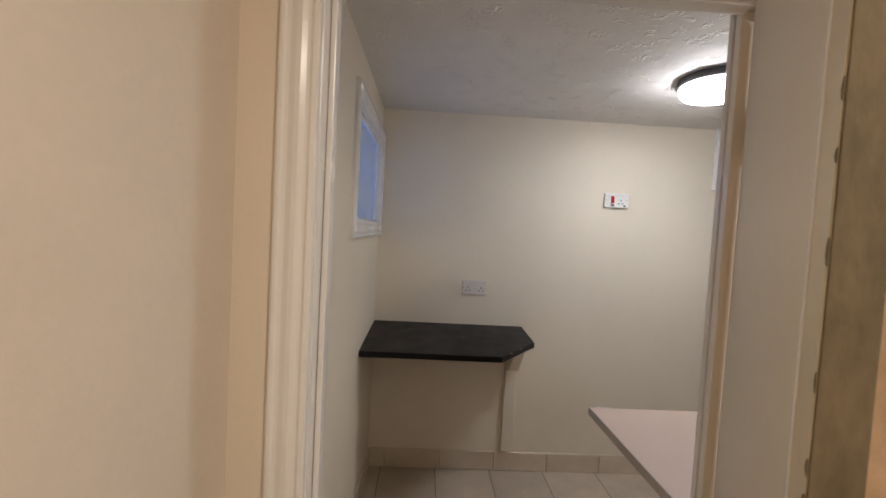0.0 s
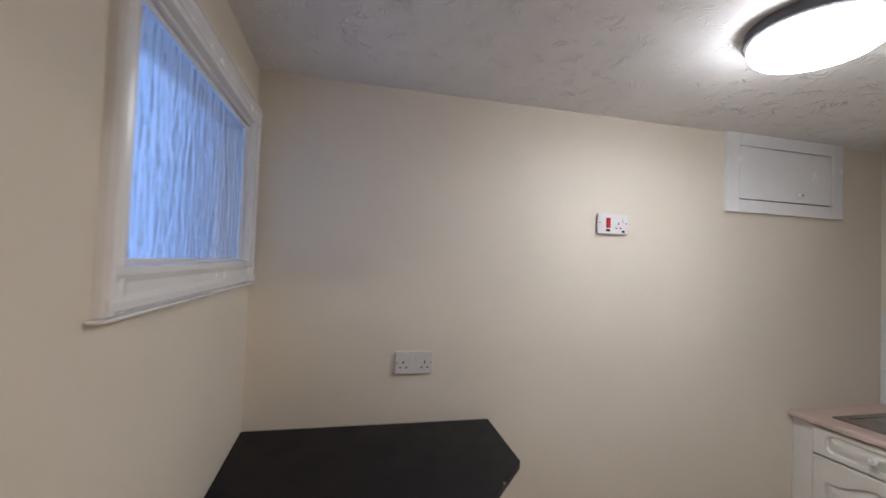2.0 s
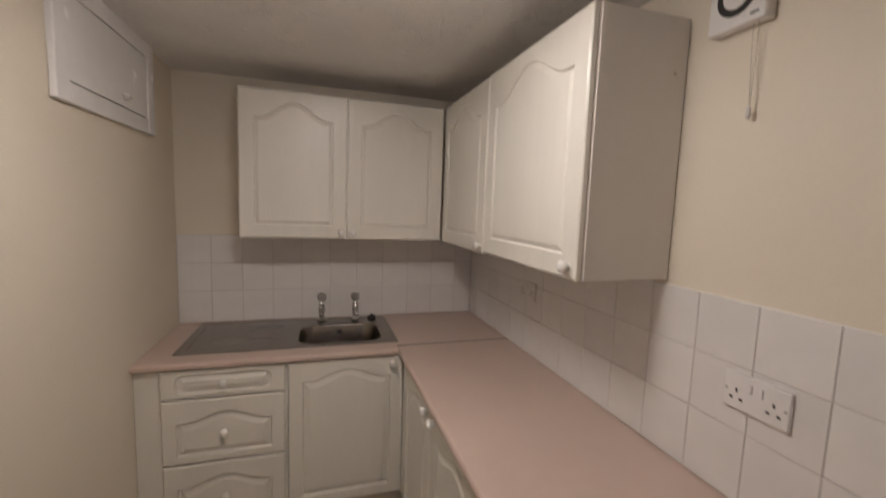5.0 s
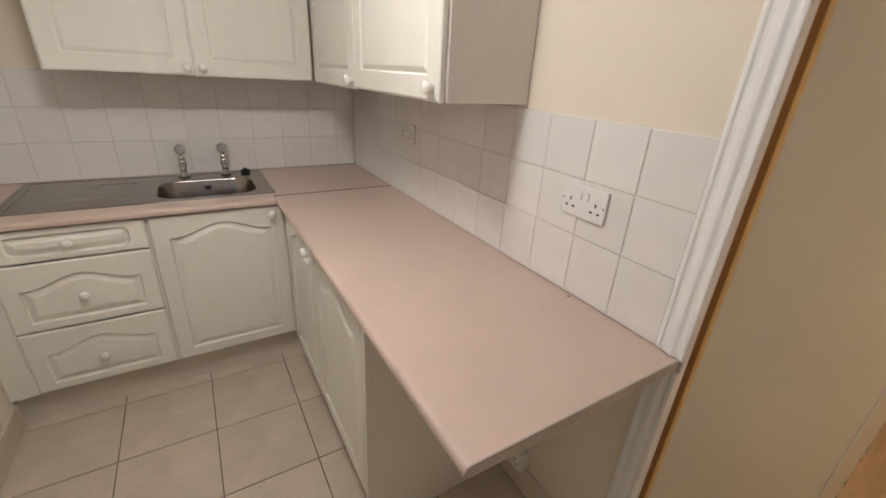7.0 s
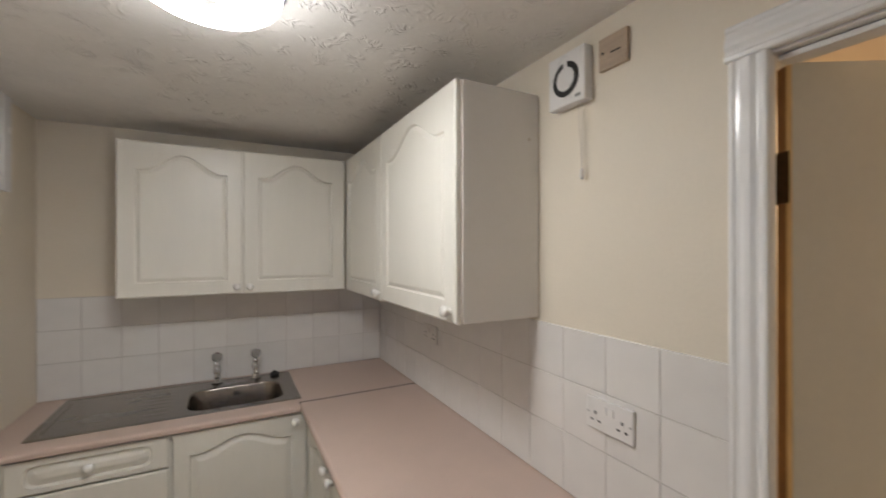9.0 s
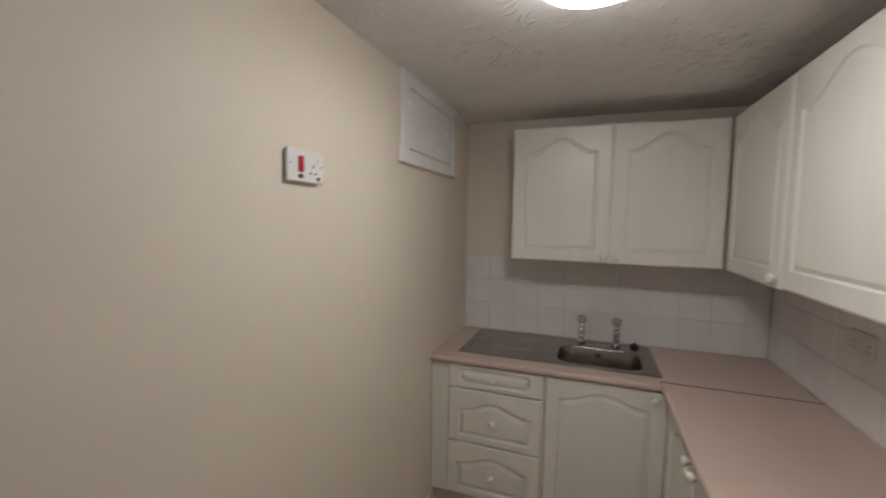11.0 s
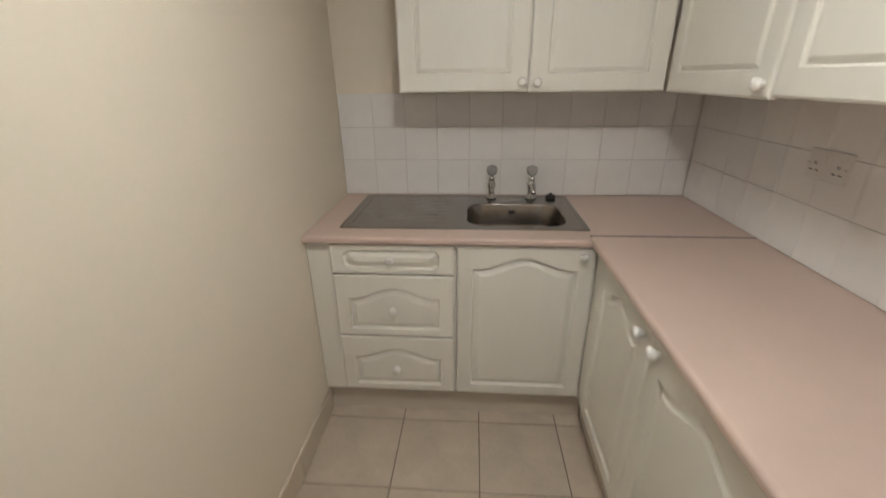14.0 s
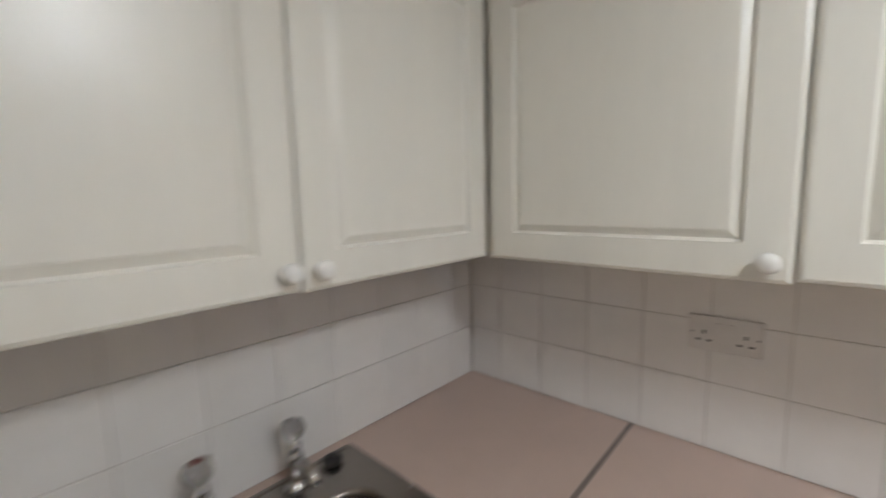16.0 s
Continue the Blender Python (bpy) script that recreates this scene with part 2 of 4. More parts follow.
def lathe(bm, profile, centre=(0, 0, 0), axis="Z", n=24):
    """Turns (radius, height) pairs round an axis."""
    rings = []
    for r, h in profile:
        ring = []
        for k in range(n):
            a = 2 * math.pi * k / n
            p = Vector((r * math.cos(a), r * math.sin(a), h))
            if axis == "X":
                p = Vector((-p.z, p.x, p.y))
            elif axis == "Y":
                p = Vector((p.x, -p.z, p.y))
            ring.append(bm.verts.new(p + Vector(centre)))
        rings.append(ring)
    for a, b in zip(rings, rings[1:]):
        for k in range(n):
            bm.faces.new((a[k], a[(k + 1) % n], b[(k + 1) % n], b[k]))
    bm.faces.new(rings[0])
    bm.faces.new(rings[-1])
    return bm


def prism(bm, outline, lo, hi, axis="Z", bevel=0.0):
    """A flat outline pulled along an axis."""
    def at(u, v, w):
        return {"Z": (u, v, w), "X": (w, u, v), "Y": (u, w, v)}[axis]
    a = [bm.verts.new(at(u, v, lo)) for u, v in outline]
    b = [bm.verts.new(at(u, v, hi)) for u, v in outline]
    faces = [bm.faces.new(a), bm.faces.new(b)]
    k = len(a)
    for i in range(k):
        faces.append(bm.faces.new((a[i], a[(i + 1) % k], b[(i + 1) % k], b[i])))
    if bevel:
        es = list({e for f in faces for e in f.edges})
        bmesh.ops.bevel(bm, geom=es, offset=bevel, segments=2, profile=0.5, affect="EDGES")
    return bm


def tube(bm, points, r, n=10):
    """A round tube along a line of points."""
    rings = []
    pts = [Vector(p) for p in points]
    for i, p in enumerate(pts):
        d = (pts[min(i + 1, len(pts) - 1)] - pts[max(i - 1, 0)]).normalized()
        side = d.cross(Vector((0, 1, 0)))
        if side.length < 0.1:
            side = d.cross(Vector((1, 0, 0)))
        side.normalize()
        up = side.cross(d)
        rr = r[i] if isinstance(r, (list, tuple)) else r
        rings.append([bm.verts.new(p + rr * (math.cos(2 * math.pi * k / n) * side + math.sin(2 * math.pi * k / n) * up)) for k in range(n)])
    for a, b in zip(rings, rings[1:]):
        for k in range(n):
            bm.faces.new((a[k], a[(k + 1) % n], b[(k + 1) % n], b[k]))
    bm.faces.new(rings[0])
    bm.faces.new(rings[-1])
    return bm


def tile_mesh(name, w, h, depth, chamfer, mat):
    """A tile centred on its back, facing local +z."""
    x, y, c = w / 2, h / 2, chamfer
    v = [(-x, -y, 0), (x, -y, 0), (x, y, 0), (-x, y, 0),
         (-x, -y, depth - c), (x, -y, depth - c), (x, y, depth - c), (-x, y, depth - c),
         (-x + c, -y + c, depth), (x - c, -y + c, depth), (x - c, y - c, depth), (-x + c, y - c, depth)]
    f = [(3, 2, 1, 0), (8, 9, 10, 11)]
    for lo in (0, 4):
        for k in range(4):
            j = (k + 1) % 4
            f.append((lo + k, lo + j, lo + 4 + j, lo + 4 + k))
    me = bpy.data.meshes.new(name)
    me.from_pydata(v, [], f)
    me.materials.append(mat)
    return me


TILES = {}


def lay_tile(parent, w, h, depth, chamfer, mat, m, name="tile"):
    key = (round(w, 3), round(h, 3), depth, mat.name)
    if key not in TILES:
        TILES[key] = tile_mesh(name, w, h, depth, chamfer, mat)
    ob = new(name, TILES[key])
    ob.parent = parent
    ob.matrix_basis = m
    return ob


def arch_loop(w, h, edge_x, edge_lo, edge_hi, rise, inset, depth, n=14, radius=0.0):
    """The outline of a routed panel with a cathedral top; x across, z up, y is the depth from the face."""
    x = w / 2 - edge_x - inset
    lo, hi = edge_lo + inset, h - edge_hi - inset
    out = []
    for k in range(n):
        out.append((-x + 2 * x * k / n, depth, lo))
    for k in range(n):
        out.append((x, depth, lo + (hi - rise - lo) * k / n))
    for k in range(n * 2):
        u = 1 - 2 * k / (n * 2)
        b = 0.5 * (1 + math.cos(math.pi * min(1, abs(u) / 0.88)))
        out.append((x * u, depth, hi - rise + rise * b))
    for k in range(n):
        out.append((-x, depth, hi - rise + (lo - hi + rise) * k / n))
    if radius:
        fixed = []
        for px, py, pz in out:
            cx, cz = max(-x + radius, min(x - radius, px)), max(lo + radius, min(hi - radius, pz))
            d = Vector((px - cx, 0, pz - cz))
            if abs(d.x) > 1e-6 and abs(d.z) > 1e-6 and d.length > radius:
                d = d.normalized() * radius
            fixed.append((cx + d.x, py, cz + d.z))
        out = fixed
    return out


def front_panel(w, h, edge_x, edge_lo, edge_hi, rise, thick=0.018, radius=0.0, cut=1.0):
    """A moulded door or drawer front. Its foot is at z = 0, its face looks along -y, its back lies at y = 0."""
    bm = bmesh.new()
    n = 14
    kw = dict(n=n)
    loops = [
        arch_loop(w, h, 0, 0, 0, 0, 0, 0, **kw),
        arch_loop(w, h, 0, 0, 0, 0, 0, -thick + 0.005, **kw),
        arch_loop(w, h, 0, 0, 0, 0, 0.002, -thick + 0.0025, **kw),
        arch_loop(w, h, 0, 0, 0, 0, 0.0075, -thick, **kw),
        arch_loop(w, h, edge_x, edge_lo, edge_hi, rise, 0, -thick, radius=radius, **kw),
        arch_loop(w, h, edge_x, edge_lo, edge_hi, rise, 0.002, -thick + 0.0085 * cut, radius=radius, **kw),
        arch_loop(w, h, edge_x, edge_lo, edge_hi, rise, 0.0055, -thick + 0.0140 * cut, radius=radius, **kw),
        arch_loop(w, h, edge_x, edge_lo, edge_hi, rise, 0.0055 + 0.0225 * cut, -thick + 0.0028 * cut, radius=radius, **kw),
        arch_loop(w, h, edge_x, edge_lo, edge_hi, rise, 0.0060 + 0.0270 * cut, -thick + 0.0014 * cut, radius=radius, **kw),
    ]
    rings = [[bm.verts.new(p) for p in lp] for lp in loops]
    k = len(rings[0])
    for a, b in zip(rings, rings[1:]):
        for i in range(k):
            bm.faces.new((a[i], a[(i + 1) % k], b[(i + 1) % k], b[i]))
    bm.faces.new(rings[0])
    bm.faces.new(rings[-1])
    return bm


def knob_mesh(bm):
    return lathe(bm, [(0.010, 0), (0.0105, 0.003), (0.0095, 0.006), (0.0125, 0.010), (0.0165, 0.015), (0.0175, 0.020), (0.0150, 0.027), (0.0090, 0.030), (0.002, 0.031)], axis="Y", n=20)


def add_front(unit, name, x, z, w, h, knob, edges, rise, radius=0.0, tilt=0.0):
    """A front on a unit whose face looks along -y at local y = 0."""
    d = part(name, front_panel(w, h, *edges, rise, radius=radius, cut=0.62 if edges == WALL_EDGES else 1.0), VINYL, unit)
    d.matrix_basis = pose(x, 0, z, 0, tilt, 0)
    k = part("knob", knob_mesh(bmesh.new()), KNOB, d, "white china knob", smooth=True)
    k.matrix_basis = pose(knob[0], -0.018, knob[1])
    return d


# ---- structure: kitchen ----
floor = tagged(part("floor", boxes((XW, XE, YH + 0.055, YN, -0.08, -0.004)), DARKGROUT), "beige ceramic tiled kitchen floor with dark grout", "floor", kind="structure")
wall_n = tagged(part("wall_north", boxes((XW - 0.12, XE + 0.12, YN, YN + 0.12, -0.08, 2.5)), PAINT), "magnolia painted plain kitchen wall", "wall", kind="structure")
WY0, WY1, WZ0, WZ1 = 1.622, 2.405, 1.53, 2.005    # window opening
wall_w = tagged(part("wall_west", boxes(
    (XW - 0.12, XW, YS, WY0, -0.08, 2.5), (XW - 0.12, XW, WY1, YN, -0.08, 2.5),
    (XW - 0.12, XW, WY0, WY1, -0.08, WZ0), (XW - 0.12, XW, WY0, WY1, WZ1, 2.5)), PAINT), "magnolia painted wall with a small window", "wall", kind="structure")
wall_e = tagged(part("wall_east", boxes((XE, XE + 0.12, YH, YN, -0.08, 2.5)), PAINT), "magnolia painted wall half tiled behind the sink", "wall", kind="structure")
wall_s = tagged(part("wall_south", boxes(
    (XW - 0.12, DX0 - 0.028, YH, YS, -0.08, 2.5), (DX1 + 0.058, XE, YH, YS, -0.08, 2.5),
    (DX0 - 0.028, DX1 + 0.058, YH, YS, DZ + 0.028, 2.5)), PAINT), "magnolia painted wall with the kitchen doorway", "wall", kind="structure")
ceiling = tagged(part("ceiling", boxes((XW, XE, YS, YN, CEIL, CEIL + 0.08)), ARTEX), "white textured swirl plaster ceiling", "ceiling", kind="structure")

# ---- structure: hall behind the doorway ----
tagged(part("hall_floor", boxes((HX0, HX1, HY0, YH + 0.055, -0.08, -0.002)), WOODFLOOR), "brown hall floor", "floor", kind="structure")
tagged(part("hall_wall_west", boxes((HX0 - 0.1, HX0, HY0, YH, -0.08, 2.5)), HALLPAINT), "cream painted hall wall beside the doorway", "wall", kind="structure")
tagged(part("hall_wall_east", boxes((HX1, HX1 + 0.1, HY0, YH, -0.08, 2.5)), HALLPLASTER), "mottled warm brown hall wall", "wall", kind="structure")
tagged(part("hall_wall_south", boxes((HX0 - 0.1, HX1 + 0.1, HY0 - 0.1, HY0, -0.08, 2.5)), HALLPLASTER), "mottled warm hall wall", "wall", kind="structure")
tagged(part("hall_wall_north", boxes((DX1 + 0.133, HX1, YH - 0.012, YH - 0.001, -0.08, 2.36)), HALLPLASTER), "mottled stripped plaster beside the doorway", "wall", kind="structure")
tagged(part("hall_ceiling", boxes((HX0, HX1, HY0, YH, 2.36, 2.44)), PAINT), "plain hall ceiling", "ceiling", kind="structure")

hall_light = bpy.data.lights.new("hall_lamp", "AREA")
hall_light.shape, hall_light.size, hall_light.energy = "DISK", 0.3, HALL_WATTS
hall_light.color = (1.0, 0.86, 0.68)
new("hall_lamp", hall_light).matrix_basis = pose(0.55, -0.55, 2.34)


# ---- door lining, architraves, leaf ----
def architrave_profile(w, d):
    """Moulded board: across w, proud by d."""
    return [(0, 0), (0, d * 0.55), (w * 0.06, d * 0.75), (w * 0.14, d * 0.8), (w * 0.20, d * 0.6), (w * 0.30, d * 0.62), (w * 0.45, d * 0.9),
            (w * 0.58, d * 1.0), (w * 0.70, d * 0.72), (w * 0.78, d * 0.72), (w * 0.86, d * 0.98), (w * 0.96, d * 0.95), (w, d * 0.7), (w, 0)]


def architrave(name, parent, x0, x1, z0, z1, y, out, wide=0.072, thick=0.017, upright=True, flip=False):
    """An upright from z0 to z1 with its outer edge at x0, or a head from x0 to x1 with its foot at z0."""
    bm = bmesh.new()
    pr = architrave_profile(wide, thick)
    if upright:
        outline = [((x0 - u) if flip else (x0 + u), y + out * v) for u, v in pr]
        prism(bm, outline, z0, z1, "Z")
    else:
        outline = [(y + out * v, z0 + wide - u) for u, v in pr]
        prism(bm, outline, x0, x1, "X")
    return part(name, bm, GLOSS, parent)


def build_doorway():
    d = tagged(new("door_1"), "cream painted flush door standing open into the hall", "door", kind="structure")
    d.matrix_basis = pose(0, 0, 0)
    lin = bmesh.new()
    box(lin, DX0 - 0.026, DX0, YH + 0.002, YS - 0.002, 0, DZ, bevel=0.002)
    box(lin, DX1, DX1 + 0.056, YS - 0.018, YS - 0.002, 0, DZ, bevel=0.002)
    box(lin, DX0 - 0.026, DX1 + 0.056, YH + 0.002, YS - 0.002, DZ + 0.001, DZ + 0.027, bevel=0.002)
    part("door_lining", lin, GLOSS, d)
    # Rebate coloured golden for hall light that hardly reaches it.
    part("rebate", boxes((DX1 + 0.050, DX1 + 0.056, YH + 0.002, YS - 0.0185, 0, DZ)), LITREBATE, d, "timber rebate at the hinges, golden as if lit from the hall")
    stop = bmesh.new()
    box(stop, DX0 + 0.001, DX0 + 0.012, YH + 0.043, YS - 0.02, 0, DZ - 0.013, bevel=0.002)
    box(stop, DX0 + 0.001, DX1 - 0.001, YH + 0.043, YS - 0.02, DZ - 0.012, DZ - 0.001, bevel=0.002)
    part("door_stop", stop, GLOSS, d)
    # kitchen side
    architrave("architrave", d, DX1 + 0.070, 0, 0.903, DZ + 0.005, YS, 1, flip=True)
    architrave("architrave", d, DX1 + 0.070, 0, 0.0, 0.868, YS, 1, flip=True)
    architrave("architrave", d, DX0 - 0.074, 0, 0.0, DZ + 0.005, YS, 1)
    architrave("architrave", d, DX0 - 0.074, DX1 + 0.074, DZ + 0.006, 0, YS, 1, upright=False)
    # hall side
    architrave("architrave", d, DX0 - 0.074, 0, 0.0, DZ + 0.005, YH, -1)
    architrave("architrave", d, DX1 + 0.131, 0, 0.0, DZ + 0.005, YH, -1, flip=True)
    architrave("architrave", d, DX0 - 0.074, DX1 + 0.131, DZ + 0.006, 0, YH, -1, upright=False)
    keep = boxes((DX0, DX0 + 0.002, YH + 0.068, YS - 0.006, 1.245, 1.31), bevel=0.0006)
    part("strike_plate", keep, CHROME, d, "small steel strike plate")
    # leaf: hinged on the hall side, swung out
    leaf = part("door_leaf", boxes((-LEAF, -0.004, 0.001, 0.037, 0.008, DZ - 0.006), bevel=0.003), DOORPAINT, d, "cream painted flush door leaf")
    leaf.matrix_basis = pose(DX1 + 0.0267, YH + 0.0229, 0, 0, 0, OPEN)
    part("edge_bead", boxes((-LEAF + 0.047, -LEAF + 0.052, 0.0362, 0.0395, 0.05, DZ - 0.10), bevel=0.0014), GLOSS, leaf, "thin pale paint ridge")
    # Strip coloured yellower than the leaf to show hall light on it.
    part("lipping", boxes((-LEAF + 0.0005, -LEAF + 0.046, 0.0355, 0.0378, 0.009, DZ - 0.007), bevel=0.0008), LITLIP, leaf, "paint strip along the free edge, yellow as if lit from the hall")
    part("door_edge", boxes((-LEAF - 0.0025, -LEAF + 0.0005, 0.0015, 0.0365, 0.01, DZ - 0.008), bevel=0.0012), RAWEDGE, leaf, "bare dirty mottled timber door edge")
    rnd = random.Random(7)
    for k in range(26):
        z = 0.12 + 1.82 * (k + rnd.random()) / 26
        h, w = rnd.uniform(0.006, 0.03), rnd.uniform(0.002, 0.0055)
        ol = [(-LEAF - 0.0008, z), (-LEAF + w * 0.6, z + h * 0.2), (-LEAF + w, z + h * 0.5), (-LEAF + w * 0.5, z + h * 0.85), (-LEAF - 0.0008, z + h)]
        part("paint_chip", prism(bmesh.new(), ol, 0.0374, 0.0382, "Y"), RAWEDGE, leaf)
    # Two strips colour the hinge gap: dark as in shade, gold as if lit.
    part("hinge_edge", boxes((-0.0042, -0.0015, 0.002, 0.0245, 0.01, DZ - 0.008)), SHADEDEDGE, leaf, "hinge edge in dark orange for the shade in the gap")
    part("gap_light_strip", boxes((-0.0042, -0.0005, 0.0255, 0.0368, 0.01, DZ - 0.008), bevel=0.001), LITEDGE, leaf, "bright golden strip in place of hall light in the hinge gap")
    for z in (0.23, 1.71):
        h = bmesh.new()
        box(h, -0.003, 0.0006, 0.003, 0.034, z, z + 0.1)
        lathe(h, [(0.006, z - 0.002), (0.006, z + 0.102)], centre=(0.0, -0.004, 0), n=12)
        part("hinge", h, BRASS, leaf, "dark tarnished butt hinge")


OPEN = 59.0
LEAF = 0.531
build_doorway()


# ---- window ----
def build_window():
    w = tagged(new("window_1"), "small white framed window with blue obscured glass", "window", kind="structure")
    y0, y1, z0, z1 = 1.572, YN - 0.004, 1.468, 2.085
    pr = [(0, 0), (0, 0.012), (0.008, 0.020), (0.020, 0.021), (0.030, 0.014), (0.048, 0.013), (0.060, 0.018), (0.072, 0.016), (0.076, 0.0)]
    for name, a, b, side in (("trim_left", z0, z1, "l"), ("trim_right", z0, z1, "r")):
        bm = bmesh.new()
        sc = 0.72 if side == "l" else 1.18
        outline = [(XW + v, (y0 + u * sc) if side == "l" else (y1 - u * sc)) for u, v in pr]
        prism(bm, outline, a, b, "Z")
        part("frame_trim", bm, GLOSS, w)
    for lo in (True, False):
        bm = bmesh.new()
        outline = [(XW + v * 1.05, (z0 - 0.002 + u) if lo else (z1 + 0.002 - u)) for u, v in pr]
        bm2 = [bm.verts.new((x, y0 + 0.002, z)) for x, z in outline]
        bm3 = [bm.verts.new((x, y1 - 0.001, z)) for x, z in outline]
        bm.faces.new(bm2)
        bm.faces.new(bm3)
        for i in range(len(outline)):
            j = (i + 1) % len(outline)
            bm.faces.new((bm2[i], bm2[j], bm3[j], bm3[i]))
        part("frame_trim", bm, GLOSS, w)
    part("window_sill", boxes((XW, XW + 0.024, y0 - 0.016, y1 - 0.001, z0 - 0.008, z0 - 0.0025), bevel=0.002), GLOSS, w)
    rev = bmesh.new()
    for r in ((XW - 0.118, XW + 0.004, WY0, WY0 + 0.008, WZ0, WZ1), (XW - 0.118, XW + 0.004, WY1 - 0.008, WY1, WZ0, WZ1),
              (XW - 0.118, XW + 0.004, WY0 + 0.008, WY1 - 0.008, WZ0, WZ0 + 0.008), (XW - 0.118, XW + 0.004, WY0 + 0.008, WY1 - 0.008, WZ1 - 0.008, WZ1)):
        box(rev, *r, bevel=0.001)
    part("window_reveal", rev, GLOSS, w)
    bead = bmesh.new()
    gx = XW - 0.022
    for r in ((gx + 0.004, gx + 0.016, WY0 + 0.009, WY0 + 0.020, WZ0 + 0.009, WZ1 - 0.009), (gx + 0.004, gx + 0.016, WY1 - 0.020, WY1 - 0.009, WZ0 + 0.009, WZ1 - 0.009),
              (gx + 0.004, gx + 0.016, WY0 + 0.021, WY1 - 0.021, WZ0 + 0.009, WZ0 + 0.020), (gx + 0.004, gx + 0.016, WY0 + 0.021, WY1 - 0.021, WZ1 - 0.020, WZ1 - 0.009)):
        box(bead, *r, bevel=0.003)
    part("glazing_bead", bead, GLOSS, w)
    pane = part("pane", boxes((gx - 0.003, gx + 0.003, WY0 + 0.009, WY1 - 0.009, WZ0 + 0.009, WZ1 - 0.009)), GLASS, w, "blue lit obscured glass pane")
    pane.visible_shadow = False
    sky = boxes((XW - 0.60, XW - 0.59, 0.6, 3.6, 0.8, 3.2))
    tagged(part("backdrop", sky, SKY), "plain blue dusk sky outside the window", "sky", kind="structure")


build_window()


# ---- cabinets ----
def board(unit, name, *r, mat=None, bevel=0.0008):
    return part(name, boxes(r, bevel=bevel), mat or CARCASS, unit)


def carcass(unit, x0, x1, depth, z0, z1):
    t_ = 0.016
    board(unit, "side_panel", x0, x0 + t_, 0.0035, depth, z0, z1)
    board(unit, "side_panel", x1 - t_, x1, 0.0035, depth, z0, z1)
    board(unit, "bottom_panel", x0 + t_, x1 - t_, 0.0035, depth, z0, z0 + t_)
    board(unit, "top_panel", x0 + t_, x1 - t_, 0.0035, depth, z1 - t_, z1)
    board(unit, "back_panel", x0 + t_, x1 - t_, depth - 0.006, depth, z0 + t_, z1 - t_)


WALL_EDGES = (0.068, 0.066, 0.052)
# wall units over the sink, facing west (local -y to world -x)
u = thing("wall_cabinet", 2.463, 1.63, 1.40, "cream double wall cabinet with arched panel doors over the sink", "cabinet", "wall cabinets", rz=-90)
carcass(u, -0.515, 0.515, XE - 2.463 - 0.002, 0.002, 0.72)
board(u, "centre_stile", -0.03, 0.03, -0.0016, 0.0036, 0.004, 0.716, mat=VINYL, bevel=0.0)
add_front(u, "door", -0.2565, 0.0, 0.509, 0.72, (0.2285, 0.036), WALL_EDGES, 0.078)
add_front(u, "door", 0.2585, -0.003, 0.513, 0.722, (-0.2275, 0.036), WALL_EDGES, 0.078)
# wall units over the worktop, facing north (local -y to world +y)
u = thing("wall_cabinet", 1.815, 1.092, 1.40, "cream double wall cabinet with arched panel doors over the worktop", "cabinet", "wall cabinets", rz=180)
carcass(u, -0.63, 0.628, 1.092 - YS - 0.002, 0.002, 0.72)
add_front(u, "door", -0.3275, -0.006, 0.593, 0.726, (0.266, 0.036), WALL_EDGES, 0.085)
add_front(u, "door", 0.299, 0.0, 0.650, 0.722, (0.290, 0.036), WALL_EDGES, 0.085)
board(u, "centre_stile", -0.06, 0.01, -0.0016, 0.0036, 0.004, 0.716, mat=VINYL, bevel=0.0)
board(u, "corner_stile", -0.648, -0.60, -0.0016, 0.0036, 0.004, 0.716, mat=VINYL, bevel=0.0)
part("end_panel", boxes((0.6285, 0.632, 0.0035, 1.092 - YS - 0.004, 0.001, 0.7195), bevel=0.001), ENDBOARD, u, "plain end panel, paled to make up for light")
cap = lathe(bmesh.new(), [(0.006, 0), (0.006, 0.001), (0.004, 0.0018)], axis="X", n=12)
o = part("screw_cap", cap, CARCASS, u)
o.matrix_basis = pose(0.632, 0.25, 0.572, 0, 0, 180)

BASE_EDGES = (0.068, 0.052, 0.052)
u = thing("base_cabinet", 2.156, 1.911, 0.0, "cream sink base cabinet with three drawers and a door", "cabinet", "base cabinets", rz=-90)
for name, r in (("side_panel", (-0.545, -0.529, 0.001, 0.56, 0.150, 0.840)), ("divider", (-0.006, 0.010, 0.001, 0.56, 0.167, 0.840)),
                ("side_panel", (0.481, 0.497, 0.001, 0.56, 0.150, 0.840)), ("bottom_panel", (-0.529, 0.481, 0.002, 0.56, 0.150, 0.166)),
                ("filler_strip", (-0.584, -0.4895, -0.004, 0.000, 0.145, 0.870)), ("corner_strip", (0.5385, 0.5425, -0.010, 0.006, 0.148, 0.870)),
                ("top_rail", (-0.529, 0.497, 0.003, 0.02, 0.842, 0.870))):
    board(u, name, *r, mat=VINYL)
add_front(u, "drawer_front", -0.2445, 0.738, 0.487, 0.125, (-0.002, 0.066), (0.055, 0.022, 0.020), 0.0, radius=0.03)
add_front(u, "drawer_front", -0.2445, 0.446, 0.487, 0.285, (-0.002, 0.133), (0.055, 0.034, 0.056), 0.048)
add_front(u, "drawer_front", -0.2445, 0.156, 0.487, 0.283, (-0.002, 0.128), (0.055, 0.034, 0.056), 0.048)
add_front(u, "door", 0.275, 0.156, 0.524, 0.707, (0.212, 0.676), (0.060, 0.050, 0.045), 0.050)
